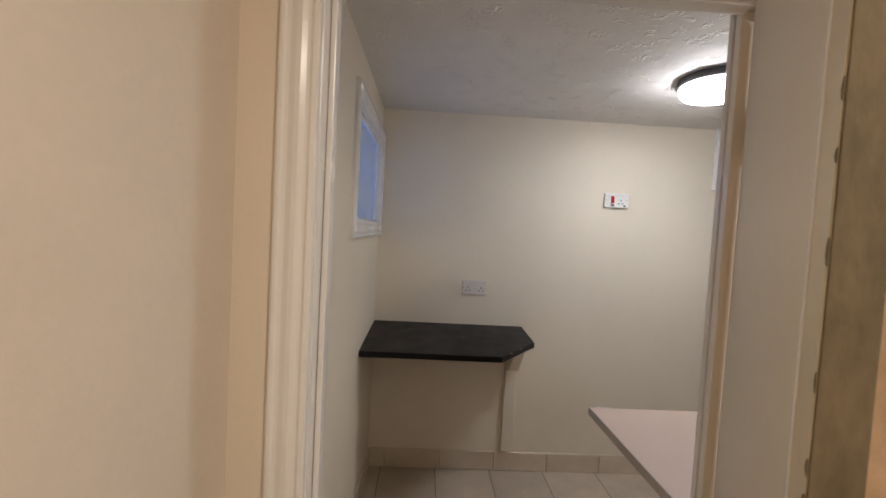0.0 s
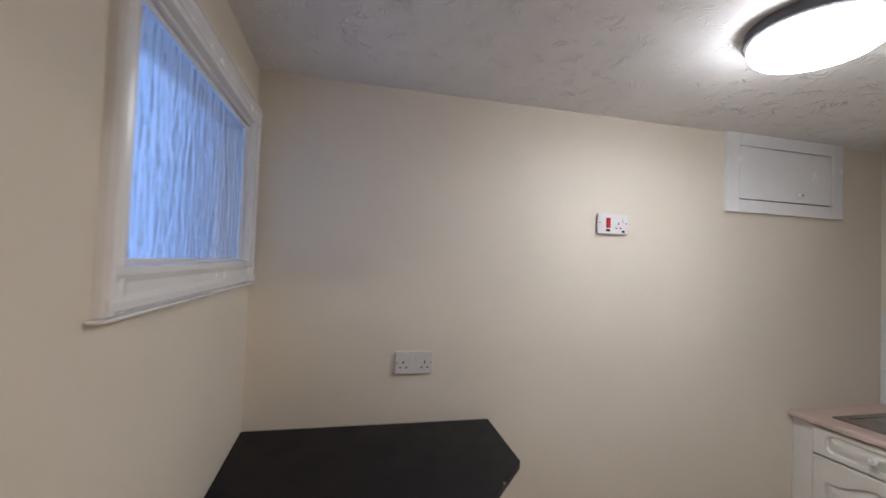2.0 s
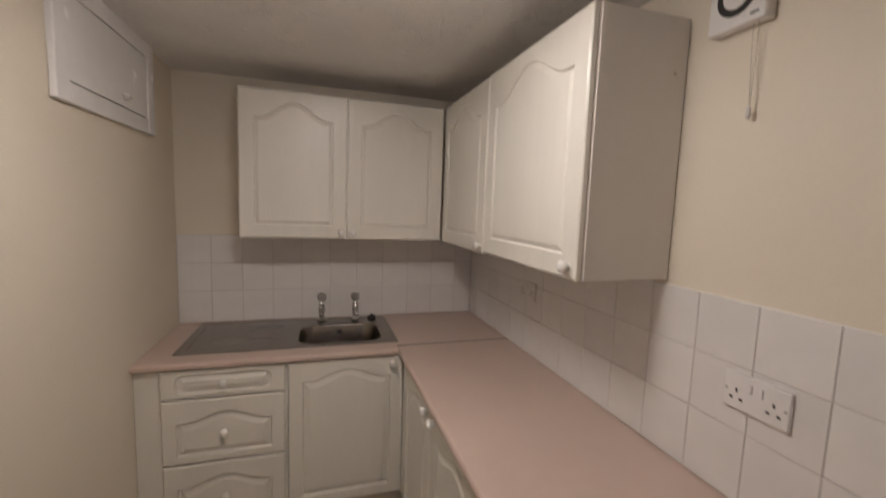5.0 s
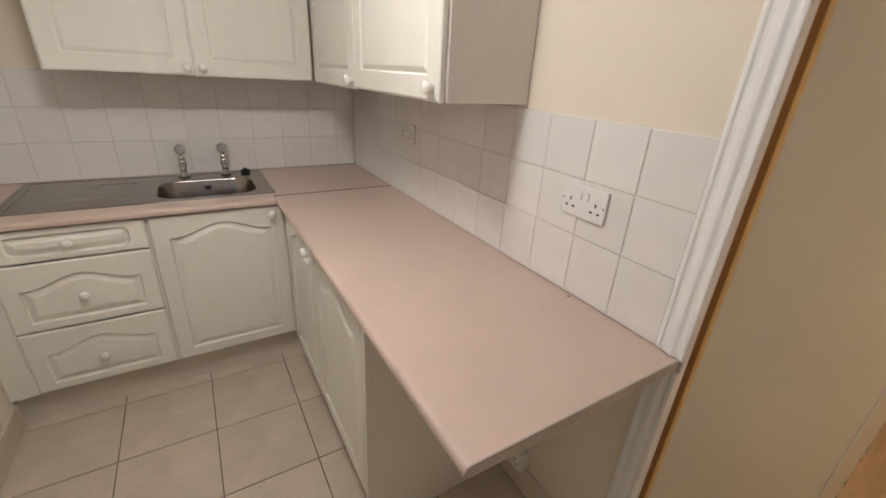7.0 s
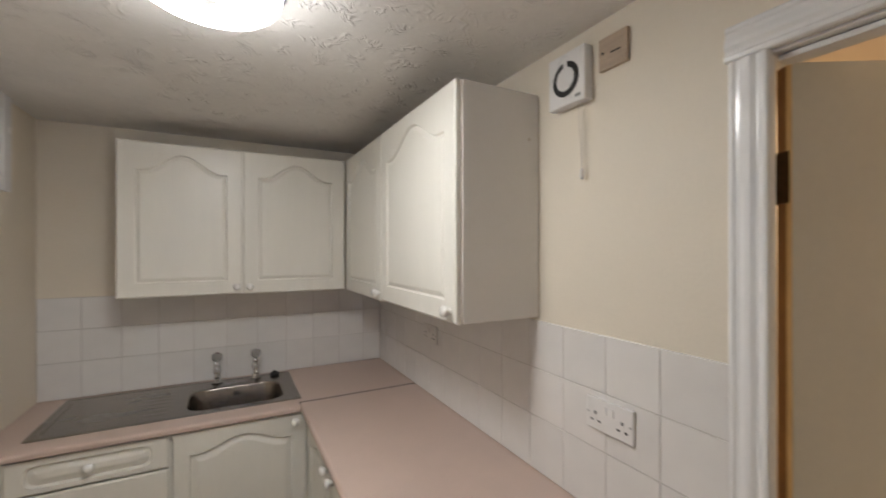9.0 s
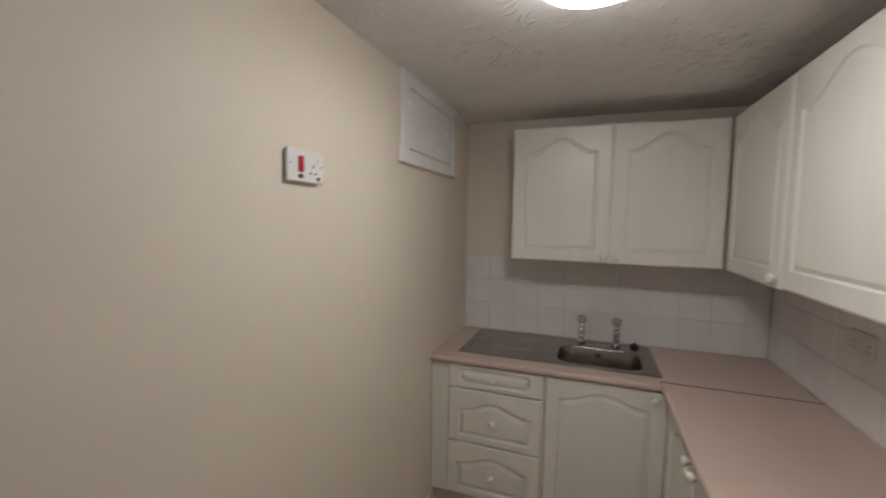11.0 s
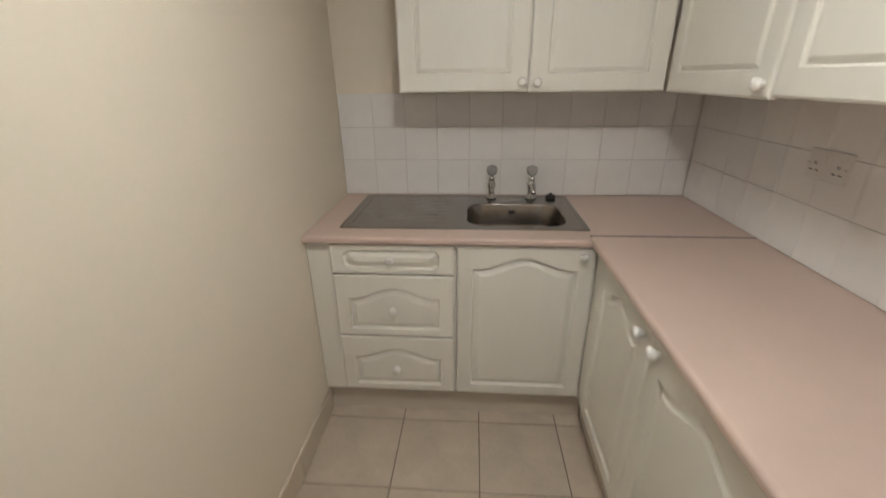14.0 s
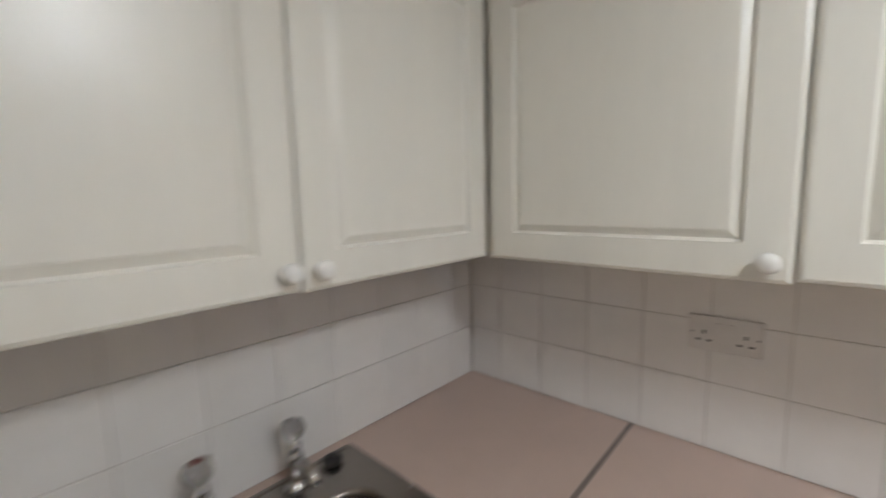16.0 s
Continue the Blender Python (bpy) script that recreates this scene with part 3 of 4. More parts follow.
part("plinth", boxes((-0.584, 0.574, 0.034, 0.05, 0.0, 0.148)), CARCASS, u, "beige kickboard set back under the fronts")

u = thing("base_cabinet", 1.57, 1.362, 0.0, "cream double base cabinet under the pink worktop", "cabinet", "base cabinets", rz=180)
for name, r in (("side_panel", (-0.50, -0.484, 0.001, 0.55, 0.150, 0.840)), ("end_panel", (0.490, 0.506, -0.016, 0.556, 0.0, 0.870)),
                ("bottom_panel", (-0.484, 0.489, 0.002, 0.52, 0.150, 0.166)), ("corner_strip", (-0.574, -0.499, -0.006, 0.000, 0.148, 0.870)),
                ("top_rail", (-0.484, 0.489, 0.003, 0.02, 0.842, 0.870)), ("back_panel", (-0.484, 0.489, 0.53, 0.545, 0.166, 0.84))):
    board(u, name, *r, mat=VINYL)
add_front(u, "door", -0.270, 0.168, 0.456, 0.702, (0.183, 0.655), BASE_EDGES, 0.050)
add_front(u, "door", 0.2245, 0.168, 0.525, 0.702, (-0.2165, 0.657), BASE_EDGES, 0.050)
board(u, "centre_stile", -0.07, -0.01, -0.0016, 0.0004, 0.167, 0.84, mat=VINYL, bevel=0.0)
part("plinth", boxes((-0.618, 0.489, 0.028, 0.044, 0.0, 0.147)), CARCASS, u, "beige kickboard")


# ---- worktops ----
def nosed(depth, thick=0.028, r=0.013, n=7):
    """Section of a worktop: 0 at the wall, front edge at depth, rounded nose."""
    pts = [(0, -thick), (0, 0)]
    for k in range(n + 1):
        a = math.pi / 2 * (1 - k / n)
        pts.append((depth - r + r * math.cos(a), -r + r * math.sin(a)))
    for k in range(n + 1):
        a = -math.pi / 2 * k / n
        pts.append((depth - r * 0.6 + r * 0.6 * math.cos(a), -thick + r * 0.6 + r * 0.6 * math.sin(a)))
    return pts


def build_worktops():
    TOP = 0.90
    JX = 2.172
    # run over the cabinets and the open bay
    bm = bmesh.new()
    prism(bm, [(YS + 0.002 + u_, TOP + v_) for u_, v_ in nosed(1.40 - YS - 0.002)], 0.555, JX - 0.0062, "X")
    top = tagged(part("worktop", bm, LAMINATE), "pink beige laminate worktop along the tiled wall", "worktop")
    eb = bmesh.new()
    prism(eb, [(YS + 0.003 + u_, TOP + v_) for u_, v_ in nosed(1.399 - YS - 0.003)], 0.552, 0.5548, "X")
    part("edge_band", eb, LIPPING, top, "grey brown worn end edge band")
    part("burn_mark", lathe(bmesh.new(), [(0.004, 0.9002), (0.0035, 0.9012)], centre=(0.878, 0.822, 0), n=10), BURN, top, "tiny dark red mark")
    # sink run with a cut-out, in four boards' worth of surface
    bm = bmesh.new()
    cx0, cx1, cy0, cy1 = 2.252, 2.586, 1.438, 1.880
    sec = nosed(XE - 0.002 - 2.122)
    front = [(XE - 0.002 - u_, TOP + v_) for u_, v_ in sec]

    def strip(ya, yb, xa, xb, nose):
        if nose:
            ol = [(xb, TOP - 0.028), (xb, TOP)] + [p for p in front[2:]]
        else:
            ol = [(xb, TOP - 0.028), (xb, TOP), (xa, TOP), (xa, TOP - 0.028)]
        a = [bm.verts.new((x, ya, z)) for x, z in ol]
        b = [bm.verts.new((x, yb, z)) for x, z in ol]
        bm.faces.new(a)
        bm.faces.new(b)
        for i in range(len(ol)):
            j = (i + 1) % len(ol)
            bm.faces.new((a[i], a[j], b[j], b[i]))
    strip(cy1, YN - 0.002, 2.122, XE - 0.002, True)
    strip(cy0, cy1, 2.122, cx0, True)
    strip(1.401, cy0, 2.122, XE - 0.002, True)
    strip(cy0, cy1, cx1, XE - 0.002, False)
    strip(YS + 0.002, 1.401, JX + 0.0062, XE - 0.002, False)
    bmesh.ops.remove_doubles(bm, verts=bm.verts, dist=0.0001)
    sinktop = tagged(part("worktop", bm, LAMINATE), "pink beige laminate worktop holding the sink", "worktop")
    part("joint_strip", boxes((JX - 0.0060, JX + 0.0060, YS + 0.003, 1.398, TOP - 0.03, TOP + 0.0012)), JOINT, sinktop, "dull dark joint strip")
    return top


build_worktops()


# ---- sink and taps ----
def rounded(x0, x1, y0, y1, r, z, n=8):
    out = []
    for cx, cy, a0 in ((x1 - r, y1 - r, 0), (x0 + r, y1 - r, 90), (x0 + r, y0 + r, 180), (x1 - r, y0 + r, 270)):
        for k in range(n + 1):
            a = radians(a0 + 90 * k / n)
            out.append((cx + r * math.cos(a), cy + r * math.sin(a), z))
    return out


def build_sink():
    s = tagged(new("kitchen_sink"), "brushed stainless steel inset sink with drainer", "sink")
    s.matrix_basis = pose(0, 0, 0.9)
    X0, X1, Y0, Y1 = 2.222, 2.712, 1.382, 2.378
    bx0, bx1, by0, by1 = 2.268, 2.570, 1.455, 1.862
    bm = bmesh.new()
    loops = [rounded(X0, X1, Y0, Y1, 0.012, 0.0005), rounded(X0 + 0.002, X1 - 0.002, Y0 + 0.002, Y1 - 0.002, 0.012, 0.005),
             rounded(X0 + 0.012, X1 - 0.012, Y0 + 0.012, Y1 - 0.012, 0.012, 0.006), rounded(X0 + 0.018, X1 - 0.018, Y0 + 0.018, Y1 - 0.018, 0.014, 0.0035)]
    rings = [[bm.verts.new(p) for p in lp] for lp in loops]
    bowl = [rounded(bx0 - 0.008, bx1 + 0.008, by0 - 0.008, by1 + 0.008, 0.090, 0.0035), rounded(bx0 - 0.002, bx1 + 0.002, by0 - 0.002, by1 + 0.002, 0.086, 0.002),
            rounded(bx0, bx1, by0, by1, 0.084, -0.004),
            rounded(bx0 + 0.010, bx1 - 0.010, by0 + 0.010, by1 - 0.010, 0.080, -0.088), rounded(bx0 + 0.017, bx1 - 0.017, by0 + 0.017, by1 - 0.017, 0.076, -0.112),
            rounded(bx0 + 0.032, bx1 - 0.032, by0 + 0.032, by1 - 0.032, 0.066, -0.127), rounded(bx0 + 0.055, bx1 - 0.055, by0 + 0.055, by1 - 0.055, 0.052, -0.1340), rounded(bx0 + 0.10, bx1 - 0.10, by0 + 0.14, by1 - 0.14, 0.03, -0.1365)]
    brings = [[bm.verts.new(p) for p in bowl[0]]]
    k = len(rings[0])
    for a, b in zip(rings + brings[:1], rings[1:] + brings[:1]):
        for i in range(k):
            bm.faces.new((a[i], a[(i + 1) % k], b[(i + 1) % k], b[i]))
    part("sink_top", bm, STEEL, s)
    bm = bmesh.new()
    brings = [[bm.verts.new(p) for p in lp] for lp in bowl]
    for a, b in zip(brings, brings[1:]):
        for i in range(k):
            bm.faces.new((a[i], a[(i + 1) % k], b[(i + 1) % k], b[i]))
    bm.faces.new(brings[-1])
    part("bowl", bm, BOWLSTEEL, s, "deep rounded steel bowl", smooth=True)
    for i in range(7):
        x = 2.305 + i * 0.050
        ya, yb = 1.925, 2.045 + 0.012 * (i % 2)
        rb = bmesh.new()
        rows_ = []
        for f, up in ((0.0, 0.0), (0.12, 0.7), (0.3, 1.0), (0.6, 1.0), (0.85, 0.5), (1.0, 0.0)):
            y = ya + (yb - ya) * f
            rows_.append([rb.verts.new((x + u_ * 0.016, y, 0.0033 + 0.0019 * up * v_)) for u_, v_ in ((-1, 0), (-0.6, 0.55), (0, 1), (0.6, 0.55), (1, 0))])
        for a, b in zip(rows_, rows_[1:]):
            for q in range(4):
                rb.faces.new((a[q], a[q + 1], b[q + 1], b[q]))
        part("drainer_ridge", rb, STEEL, s, smooth=True)
    bead = bmesh.new()
    tube(bead, [(2.272, 2.338, 0.0030), (2.29, 2.340, 0.0034), (2.46, 2.340, 0.0034), (2.64, 2.340, 0.0034), (2.658, 2.338, 0.0030)], [0.0008, 0.0026, 0.0026, 0.0026, 0.0008], 8)
    part("end_bead", bead, STEEL, s, smooth=True)
    wst = lathe(bmesh.new(), [(0.038, -0.1362), (0.038, -0.1342), (0.030, -0.1337), (0.026, -0.1352), (0.010, -0.1357)], centre=(2.415, 1.657, 0), n=24)
    part("waste", wst, CHROME, s, "chrome waste outlet", smooth=True)
    for k in range(6):
        a = radians(60 * k)
        part("drain_hole", lathe(bmesh.new(), [(0.0062, -0.1356), (0.0062, -0.1346)], centre=(2.415 + 0.0165 * math.cos(a), 1.657 + 0.0165 * math.sin(a), 0), n=10), DARK, s)
    ovf = lathe(bmesh.new(), [(0.017, 0), (0.017, 0.003), (0.012, 0.004), (0.0115, 0.001)], axis="X", n=24)
    o_ = part("overflow", ovf, CHROME, s, "round chrome overflow")
    o_.matrix_basis = pose(bx1 - 0.006, 1.657, -0.035)
    part("overflow_hole", lathe(bmesh.new(), [(0.010, 0.001), (0.010, 0.0025)], axis="X", n=16), DARK, o_)
    plug = lathe(bmesh.new(), [(0.001, 0.0), (0.020, 0.0), (0.024, 0.004), (0.0245, 0.012), (0.021, 0.0165), (0.008, 0.018), (0.006, 0.026), (0.001, 0.027)], n=18)
    p_ = tagged(part("sink_plug", plug, RUBBER, smooth=True), "black rubber sink plug lying on the sink edge", "sink plug")
    p_.matrix_basis = pose(2.672, 1.462, 0.9037, 0, 4, 15)
    ch = bmesh.new()
    tube(ch, [(2.655, 1.48, 0.906), (2.62, 1.50, 0.9055), (2.60, 1.53, 0.9055), (2.585, 1.56, 0.9055)], 0.0016, 6)
    part("chain", ch, CHROME, s)
    return s


build_sink()


def build_tap(x, y, dot, label):
    t_ = thing("pillar_tap", x, y, 0.9045, label, "tap", "pillar taps on the sink")
    b = bmesh.new()
    lathe(b, [(0.026, 0), (0.026, 0.005), (0.020, 0.010), (0.016, 0.016), (0.0145, 0.046), (0.019, 0.056), (0.020, 0.072), (0.016, 0.082), (0.012, 0.088), (0.0155, 0.092), (0.0155, 0.100), (0.009, 0.106), (0.008, 0.118)], n=24)
    part("tap_body", b, CHROME, t_, smooth=True)
    sp = bmesh.new()
    tube(sp, [(-0.008, 0, 0.064), (-0.03, 0, 0.070), (-0.055, 0, 0.074), (-0.075, 0, 0.068), (-0.086, 0, 0.055), (-0.088, 0, 0.044)], [0.012, 0.0115, 0.011, 0.0105, 0.0105, 0.0115], 14)
    part("spout", sp, CHROME, t_, smooth=True)
    hd = bmesh.new()
    lathe(hd, [(0.010, 0.112), (0.020, 0.118), (0.0265, 0.129), (0.0275, 0.142), (0.0235, 0.154), (0.012, 0.158)], n=9)
    handle = part("handle", hd, ACRYLIC, t_, "faceted clear acrylic handle")
    part("indicator", lathe(bmesh.new(), [(0.0105, 0.1582), (0.0105, 0.1605), (0.006, 0.162)], n=16), dot, handle, smooth=True)


build_tap(2.668, 1.75, BURN, "chrome pillar tap with clear handle and red cap")
build_tap(2.666, 1.56, GREYPL, "chrome pillar tap with clear handle and grey cap")


# ---- ceiling lamp ----
def build_lamp():
    l_ = thing("ceiling_lamp", 1.167, 1.731, CEIL, "round flush ceiling lamp with lit opal shade", "ceiling lamp")
    part("base", lathe(bmesh.new(), [(0.148, 0), (0.157, -0.003), (0.160, -0.028), (0.156, -0.033)], n=64), LAMPBASE, l_, "dark round lamp base", smooth=True)
    rim = part("shade_rim", lathe(bmesh.new(), [(0.138, -0.0335), (0.146, -0.0345), (0.148, -0.042), (0.146, -0.057), (0.140, -0.067)], n=64), RIM, l_, "lit white side of the shade", smooth=True)
    part("shade", lathe(bmesh.new(), [(0.1398, -0.0672), (0.130, -0.075), (0.105, -0.0795), (0.06, -0.0815), (0.02, -0.082)], n=64), SHADE, l_, "lit white opal shade", smooth=True)
    part("lamp_finial", lathe(bmesh.new(), [(0.016, -0.0818), (0.014, -0.0835), (0.008, -0.0845)], n=20), FINIAL, l_)


build_lamp()


# ---- wall fittings ----
def plate(bm, w, h, d=0.010):
    return box(bm, -w / 2, w / 2, -d, 0, -h / 2, h / 2, bevel=0.003)


def socket_holes(parent, cx):
    for dx, dz, w, h in ((0, 0.010, 0.0052, 0.0095), (-0.0115, -0.010, 0.0082, 0.0055), (0.0115, -0.010, 0.0082, 0.0055)):
        part("pin_slot", boxes((cx + dx - w / 2, cx + dx + w / 2, -0.0106, -0.0098, dz - h / 2 - 0.008, dz + h / 2 - 0.008)), DARK, parent)


def double_socket(x, y, z, rz, label, face=PLASTIC):
    s = thing("double_socket", x, y, z, label, "wall socket", "double wall sockets", rz=rz)
    p_ = part("faceplate", plate(bmesh.new(), 0.148, 0.087), face, s)
    for cx in (-0.042, 0.042):
        socket_holes(p_, cx)
    for cx in (-0.012, 0.012):
        part("switch", boxes((cx - 0.006, cx + 0.006, -0.0135, -0.0095, 0.006, 0.028), bevel=0.0015), face, p_)
    for cx in (-0.066, 0.066):
        part("screw", lathe(bmesh.new(), [(0.003, 0.0098), (0.003, 0.0106)], centre=(cx, 0, 0), axis="Y", n=10), GREYPL, p_)
    return s


double_socket(0.243, YN - 0.0005, 1.166, 0, "dull grey white double socket above the black shelf", DULLPLASTIC)
double_socket(0.897, YS + 0.0085, 1.178, 180, "white double socket on the wall tiles")
# Duller face colour carries the cabinet's shade on this socket.
double_socket(1.966, YS + 0.0085, 1.205, 180, "white double socket on tiles, dulled for the shade under the cabinet", DULLPLASTIC)
low = double_socket(0.995, YS + 0.0305, 0.165, 180, "white surface mounted double socket low under the worktop")
part("back_box", boxes((-0.0725, 0.0725, 0.0003, 0.030, -0.042, 0.042), bevel=0.003), PLASTIC, low, "white surface mounting box")

s = thing("cooker_switch", 1.103, YN - 0.0005, 1.757, "white cooker control switch with red rocker and socket", "cooker switch")
p = part("faceplate", plate(bmesh.new(), 0.150, 0.088), PLASTIC, s)
p.matrix_basis = pose(0, -0.008, 0)
# Grey colour of this box draws the shadow along the plate's edges.
part("back_box", boxes((-0.071, 0.071, -0.0082, 0.0, -0.040, 0.040), bevel=0.002), GREYPL, s, "mounting box in grey for the shadow round the plate")
part("red_switch", boxes((-0.035, -0.016, -0.0155, -0.0095, -0.018, 0.026), bevel=0.002), RED, p, "large red rocker switch")
part("neon", boxes((-0.035, -0.015, -0.0108, -0.0097, -0.034, -0.024)), DARK, p)
socket_holes(p, 0.027)
part("switch", boxes((0.046, 0.058, -0.0135, -0.0095, 0.008, 0.028), bevel=0.0015), PLASTIC, p)
part("neon", boxes((0.044, 0.058, -0.0108, -0.0097, -0.036, -0.027)), DARK, p)
for cx in (-0.066, 0.066):
    part("screw", lathe(bmesh.new(), [(0.003, 0.0098), (0.003, 0.0106)], centre=(cx, 0, 0.004), axis="Y", n=10), GREYPL, p)

s = thing("outlet_plate", 1.117, YN - 0.0005, 0.392, "small white square outlet plate low on the wall", "outlet plate")
p = part("faceplate", plate(bmesh.new(), 0.086, 0.086, 0.012), PLASTIC, s)
part("cover", boxes((-0.022, 0.022, -0.0145, -0.0115, -0.020, 0.016), bevel=0.001), PLASTIC, p)


def build_hatch():
    h = thing("meter_hatch", 2.08, YN - 0.0005, 2.048, "white painted wooden wall hatch below the ceiling", "hatch")
    W, H, T = 0.735, 0.385, 0.072
    for x0, x1, z0, z1 in ((-W / 2, -W / 2 + T, -H / 2, H / 2), (W / 2 - T, W / 2, -H / 2, H / 2)):
        part("frame_board", boxes((x0, x1, -0.020, 0, z0, z1), bevel=0.004), GLOSS, h)
    for z0, z1 in ((-H / 2, -H / 2 + 0.062), (H / 2 - 0.062, H / 2)):
        part("frame_board", boxes((-W / 2 + T + 0.0005, W / 2 - T - 0.0005, -0.0185, 0, z0, z1), bevel=0.004), GLOSS, h)
    # Black sheet stands in for the dark in the gap round the door.
    part("gap_shade_sheet", boxes((-W / 2 + 0.03, W / 2 - 0.03, -0.004, -0.001, -H / 2 + 0.03, H / 2 - 0.03)), DARK, h)
    dr = part("hatch_door", boxes((-W / 2 + T + 0.004, W / 2 - T - 0.003, -0.016, -0.0045, -H / 2 + 0.067, H / 2 - 0.066), bevel=0.0015), GLOSS, h)
    kn = bmesh.new()
    lathe(kn, [(0.014, 0.0), (0.014, 0.006), (0.009, 0.008), (0.010, 0.016), (0.006, 0.019)], axis="Y", n=18)
    k_ = part("knob", kn, PLASTIC, dr, "small white knob", smooth=True)
    k_.matrix_basis = pose(0.075, -0.016, -0.088)
    part("knob_screw", lathe(bmesh.new(), [(0.005, 0.0), (0.005, 0.0008)], axis="Y", n=12), GREYPL, k_).matrix_basis = pose(0, -0.019, 0)


build_hatch()


def build_fan():
    f = thing("extractor_fan", 1.031, YS + 0.0005, 2.110, "white square wall extractor fan with pull cord", "extractor fan", rz=180)
    w, h = 0.140, 0.152
    part("housing", box(bmesh.new(), -w / 2, w / 2, -0.034, 0, -h / 2, h / 2, bevel=0.004, seg=3), PLASTIC, f)
    ring = lathe(bmesh.new(), [(0.050, 0.0325), (0.050, 0.0348), (0.030, 0.0348), (0.030, 0.0325)], axis="Y", n=40)
    part("intake_ring", ring, DARK, f, "black round intake slot")
    part("cover_disc", lathe(bmesh.new(), [(0.034, 0.033), (0.034, 0.0362), (0.031, 0.038), (0.01, 0.0385)], axis="Y", n=40), PLASTIC, f)
    part("bridge", boxes((-0.007, 0.007, -0.0365, -0.0335, 0.029, 0.052), bevel=0.001), PLASTIC, f)
    part("indicator", boxes((0.036, 0.056, -0.0352, -0.0335, -0.062, -0.055)), GREYPL, f)
    c = bmesh.new()
    tube(c, [(0.036, -0.02, -0.075), (0.038, -0.02, -0.14), (0.041, -0.018, -0.20), (0.043, -0.016, -0.265)], 0.0012, 6)
    cord = part("pull_cord", c, CORD, f)
    c = bmesh.new()
    tube(c, [(0.048, -0.02, -0.075), (0.050, -0.02, -0.16), (0.0455, -0.018, -0.262)], 0.0011, 6)
    part("cord_strand", c, CORD, cord)
    part("cord_pull", lathe(bmesh.new(), [(0.002, -0.262), (0.0045, -0.266), (0.0055, -0.285), (0.004, -0.292)], centre=(0.043, -0.016, 0), n=12), DULLPLASTIC, cord, smooth=True)
    b_ = thing("blank_plate", 0.888, YS + 0.0005, 2.138, "square brown wooden blanking plate near the ceiling", "wall plate", rz=180)
    p_ = part("plate_board", box(bmesh.new(), -0.044, 0.044, -0.012, 0, -0.043, 0.043, bevel=0.002), WOODPLATE, b_)
    part("screw", lathe(bmesh.new(), [(0.004, 0.0118), (0.004, 0.0128)], centre=(-0.030, 0, 0.002), axis="Y", n=10), DARK, p_)
    part("scratch", boxes((-0.006, 0.026, -0.0126, -0.0119, -0.006, -0.002)), DARK, p_)


build_fan()


# ---- black corner shelf ----
def build_shelf():
    outline = [(XW + 0.001, 1.922), (0.333, 1.922), (0.557, 2.172), (0.557, YN - 0.003), (XW + 0.001, YN - 0.003)]
    s_ = thing("corner_shelf", 0.1, 2.2, 0.881, "black laminate breakfast shelf with a cut corner", "shelf")
    board_ = part("board", prism(bmesh.new(), [(x - 0.1, y - 2.2) for x, y in outline], 0.010, 0.040, "Z", bevel=0.004), BLACK, s_)
    board_.matrix_basis = pose(0, 0, 0, 2.6, 0, 0)
    for q, w in ((0.25, 0.009), (0.55, 0.006)):
        a = Vector((0.333, 1.922)).lerp(Vector((0.557, 2.172)), q) - Vector((0.1, 2.2))
        part("chip", boxes((a.x - w / 2, a.x + w / 2, a.y - 0.003, a.y + 0.002, 0.037, 0.0406)), CHIP, board_, "chipped edge")
    br = part("bracket_post", boxes((0.466 - 0.1, 0.540 - 0.1, 0.262, 0.296, 0.140 - 0.881, 0.0215), bevel=0.003), PAINT, s_, "cream painted wooden post on the wall")
    part("gusset", prism(bmesh.new(), [(0.2615, 0.0212), (0.07, 0.0128), (0.07, -0.045), (0.20, -0.20), (0.2615, -0.22)], 0.372, 0.434, "X", bevel=0.002), PAINT, br, "cream painted bracket arm")


build_shelf()

# ---- tile skirting ----
sk = tagged(new("baseboard"), "beige ceramic tile skirting along the walls", "baseboard", kind="structure")
SKH = 0.122
cuts = [XW + 0.009, -0.265] + [-0.265 + 0.345 * k for k in range(1, 8)] + [2.187]
for a, b in zip(cuts, cuts[1:]):
    if b - a > 0.03:
        lay_tile(sk, b - a - 0.003, SKH, 0.010, 0.004, SKIRTTILE, Matrix.Translation(((a + b) / 2, YN - 0.0005, SKH / 2)) @ Matrix.Rotation(radians(90), 4, "X"), "skirting_tile")
cuts = [YS + 0.018] + [1.105, 1.451, 1.797, 2.143] + [YN - 0.011]
for a, b in zip(cuts, cuts[1:]):
    lay_tile(sk, b - a - 0.003, SKH, 0.010, 0.004, SKIRTTILE, Matrix.Translation((XW + 0.0005, (a + b) / 2, SKH / 2)) @ Matrix.Rotation(radians(90), 4, "Z") @ Matrix.Rotation(radians(90), 4, "X"), "skirting_tile")
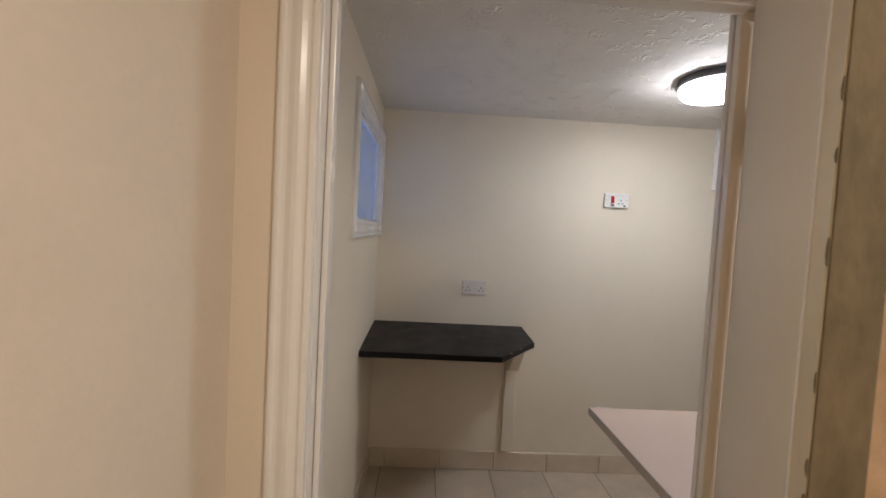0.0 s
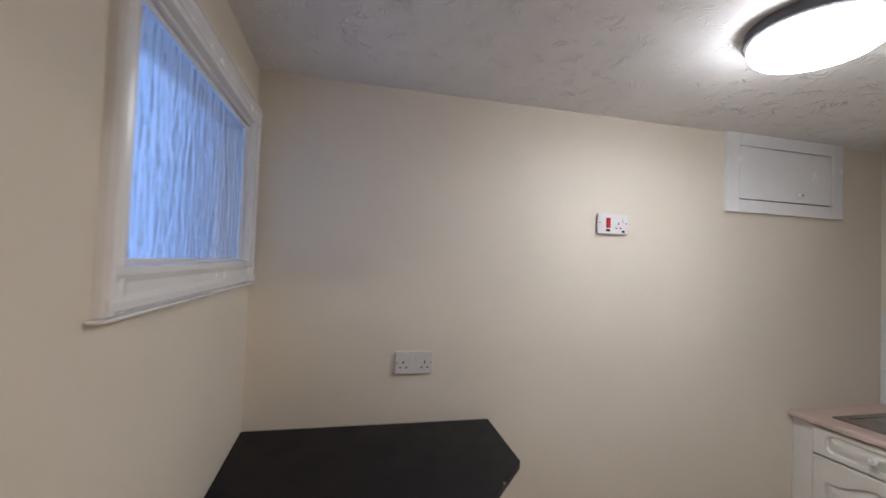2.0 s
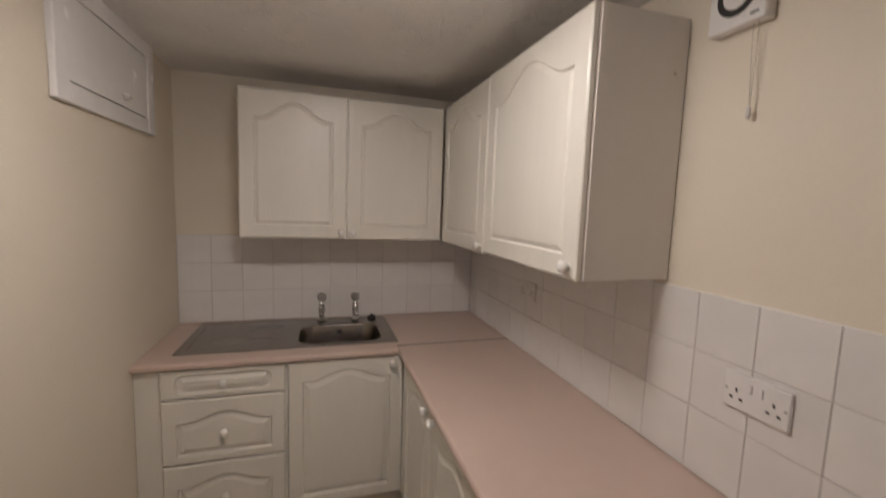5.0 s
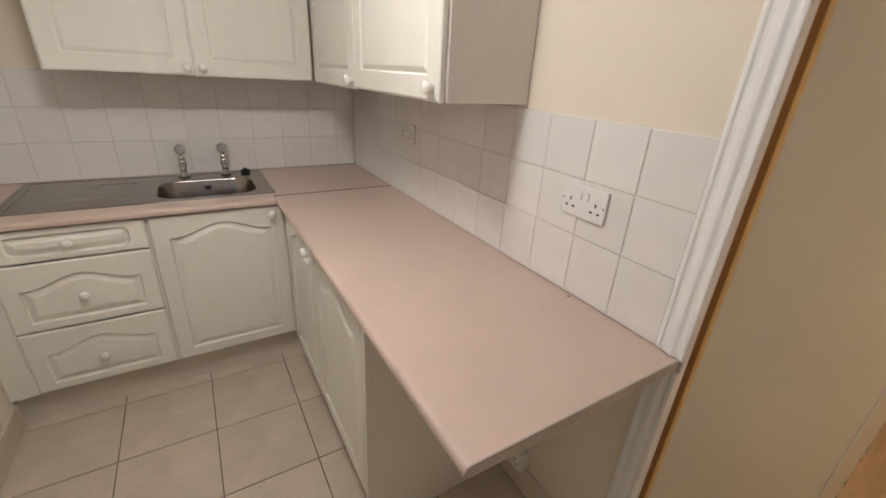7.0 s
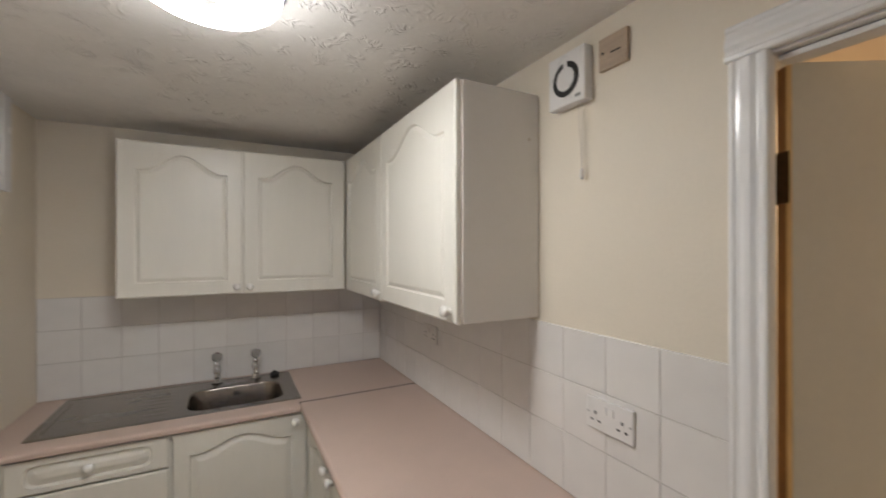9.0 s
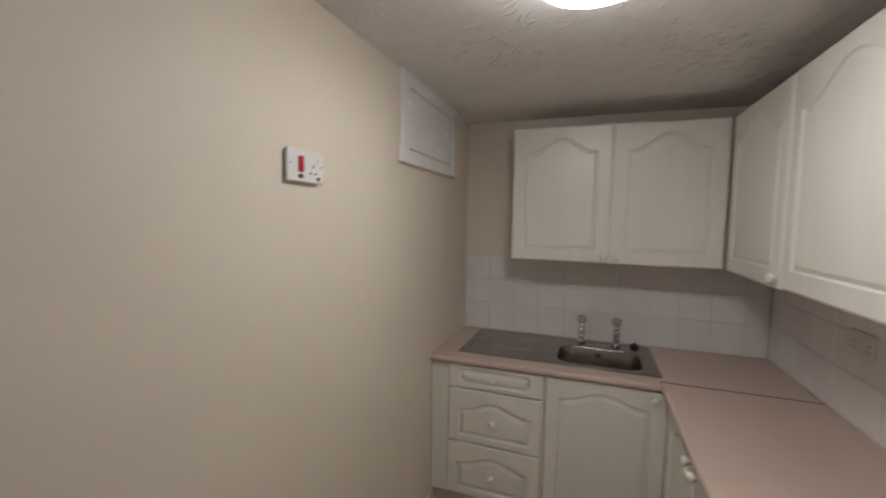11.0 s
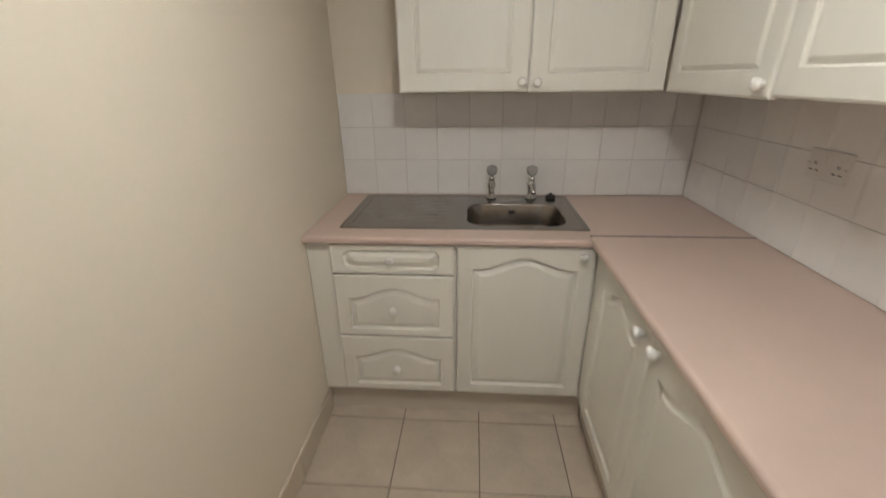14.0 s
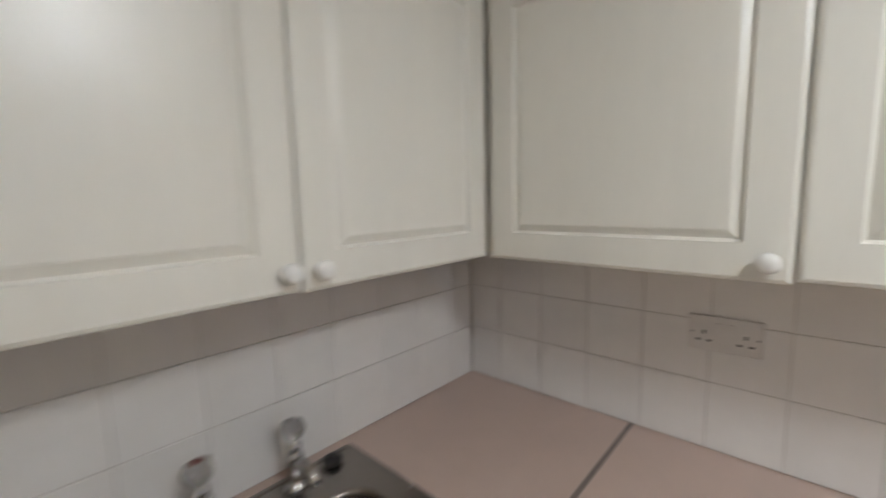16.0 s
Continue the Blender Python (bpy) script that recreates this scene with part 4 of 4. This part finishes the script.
for a, b in ((0.615, 0.76), (0.763, 1.055)):
    lay_tile(sk, b - a - 0.003, SKH, 0.010, 0.004, SKIRTTILE, Matrix.Translation(((a + b) / 2, YS + 0.0005, SKH / 2)) @ Matrix.Rotation(radians(180), 4, "Z") @ Matrix.Rotation(radians(90), 4, "X"), "skirting_tile")

# ---- wall tiles ----
rows = [(0.902, 1.078), (1.078, 1.234), (1.234, 1.390)]
part("grout", boxes((XE - 0.0060, XE + 0.001, YS + 0.0078, YN - 0.002, 0.901, 1.388)), WALLGROUT, wall_e)
part("grout", boxes((0.612, XE - 0.0078, YS - 0.001, YS + 0.0060, 0.901, 1.388)), WALLGROUT, wall_s)
ys = [YN - 0.002] + [2.487 - 0.1565 * k for k in range(1, 11)] + [YS + 0.010]
for a, b in zip(ys, ys[1:]):
    for z0, z1 in rows:
        lay_tile(wall_e, a - b - 0.0022, z1 - z0 - 0.0022, 0.0075, 0.0012, WALLTILE,
                 Matrix.Translation((XE - 0.001, (a + b) / 2, (z0 + z1) / 2)) @ Matrix.Rotation(radians(-90), 4, "Z") @ Matrix.Rotation(radians(90), 4, "X"))
xs = [0.613] + [0.760 + 0.1545 * k for k in range(0, 13)] + [XE - 0.010]
for a, b in zip(xs, xs[1:]):
    for z0, z1 in rows:
        if b - a > 0.01:
            lay_tile(wall_s, b - a - 0.0022, z1 - z0 - 0.0022, 0.0075, 0.0012, WALLTILE,
                     Matrix.Translation(((a + b) / 2, YS + 0.001, (z0 + z1) / 2)) @ Matrix.Rotation(radians(180), 4, "Z") @ Matrix.Rotation(radians(90), 4, "X"))

# ---- floor tiles ----
gx = [XW] + [2.125 - 0.3445 * k for k in range(7, 0, -1)] + [2.125, 2.4695, XE]
gy = [YH + 0.056, 1.105, 1.451, 1.797, 2.143, YN]
for a, b in zip(gx, gx[1:]):
    for c, d in zip(gy, gy[1:]):
        if b - a > 0.015 and d - c > 0.008:
            lay_tile(floor, b - a - 0.004, d - c - 0.004, 0.008, 0.0015, FLOORTILE, Matrix.Translation(((a + b) / 2, (c + d) / 2, -0.008)))
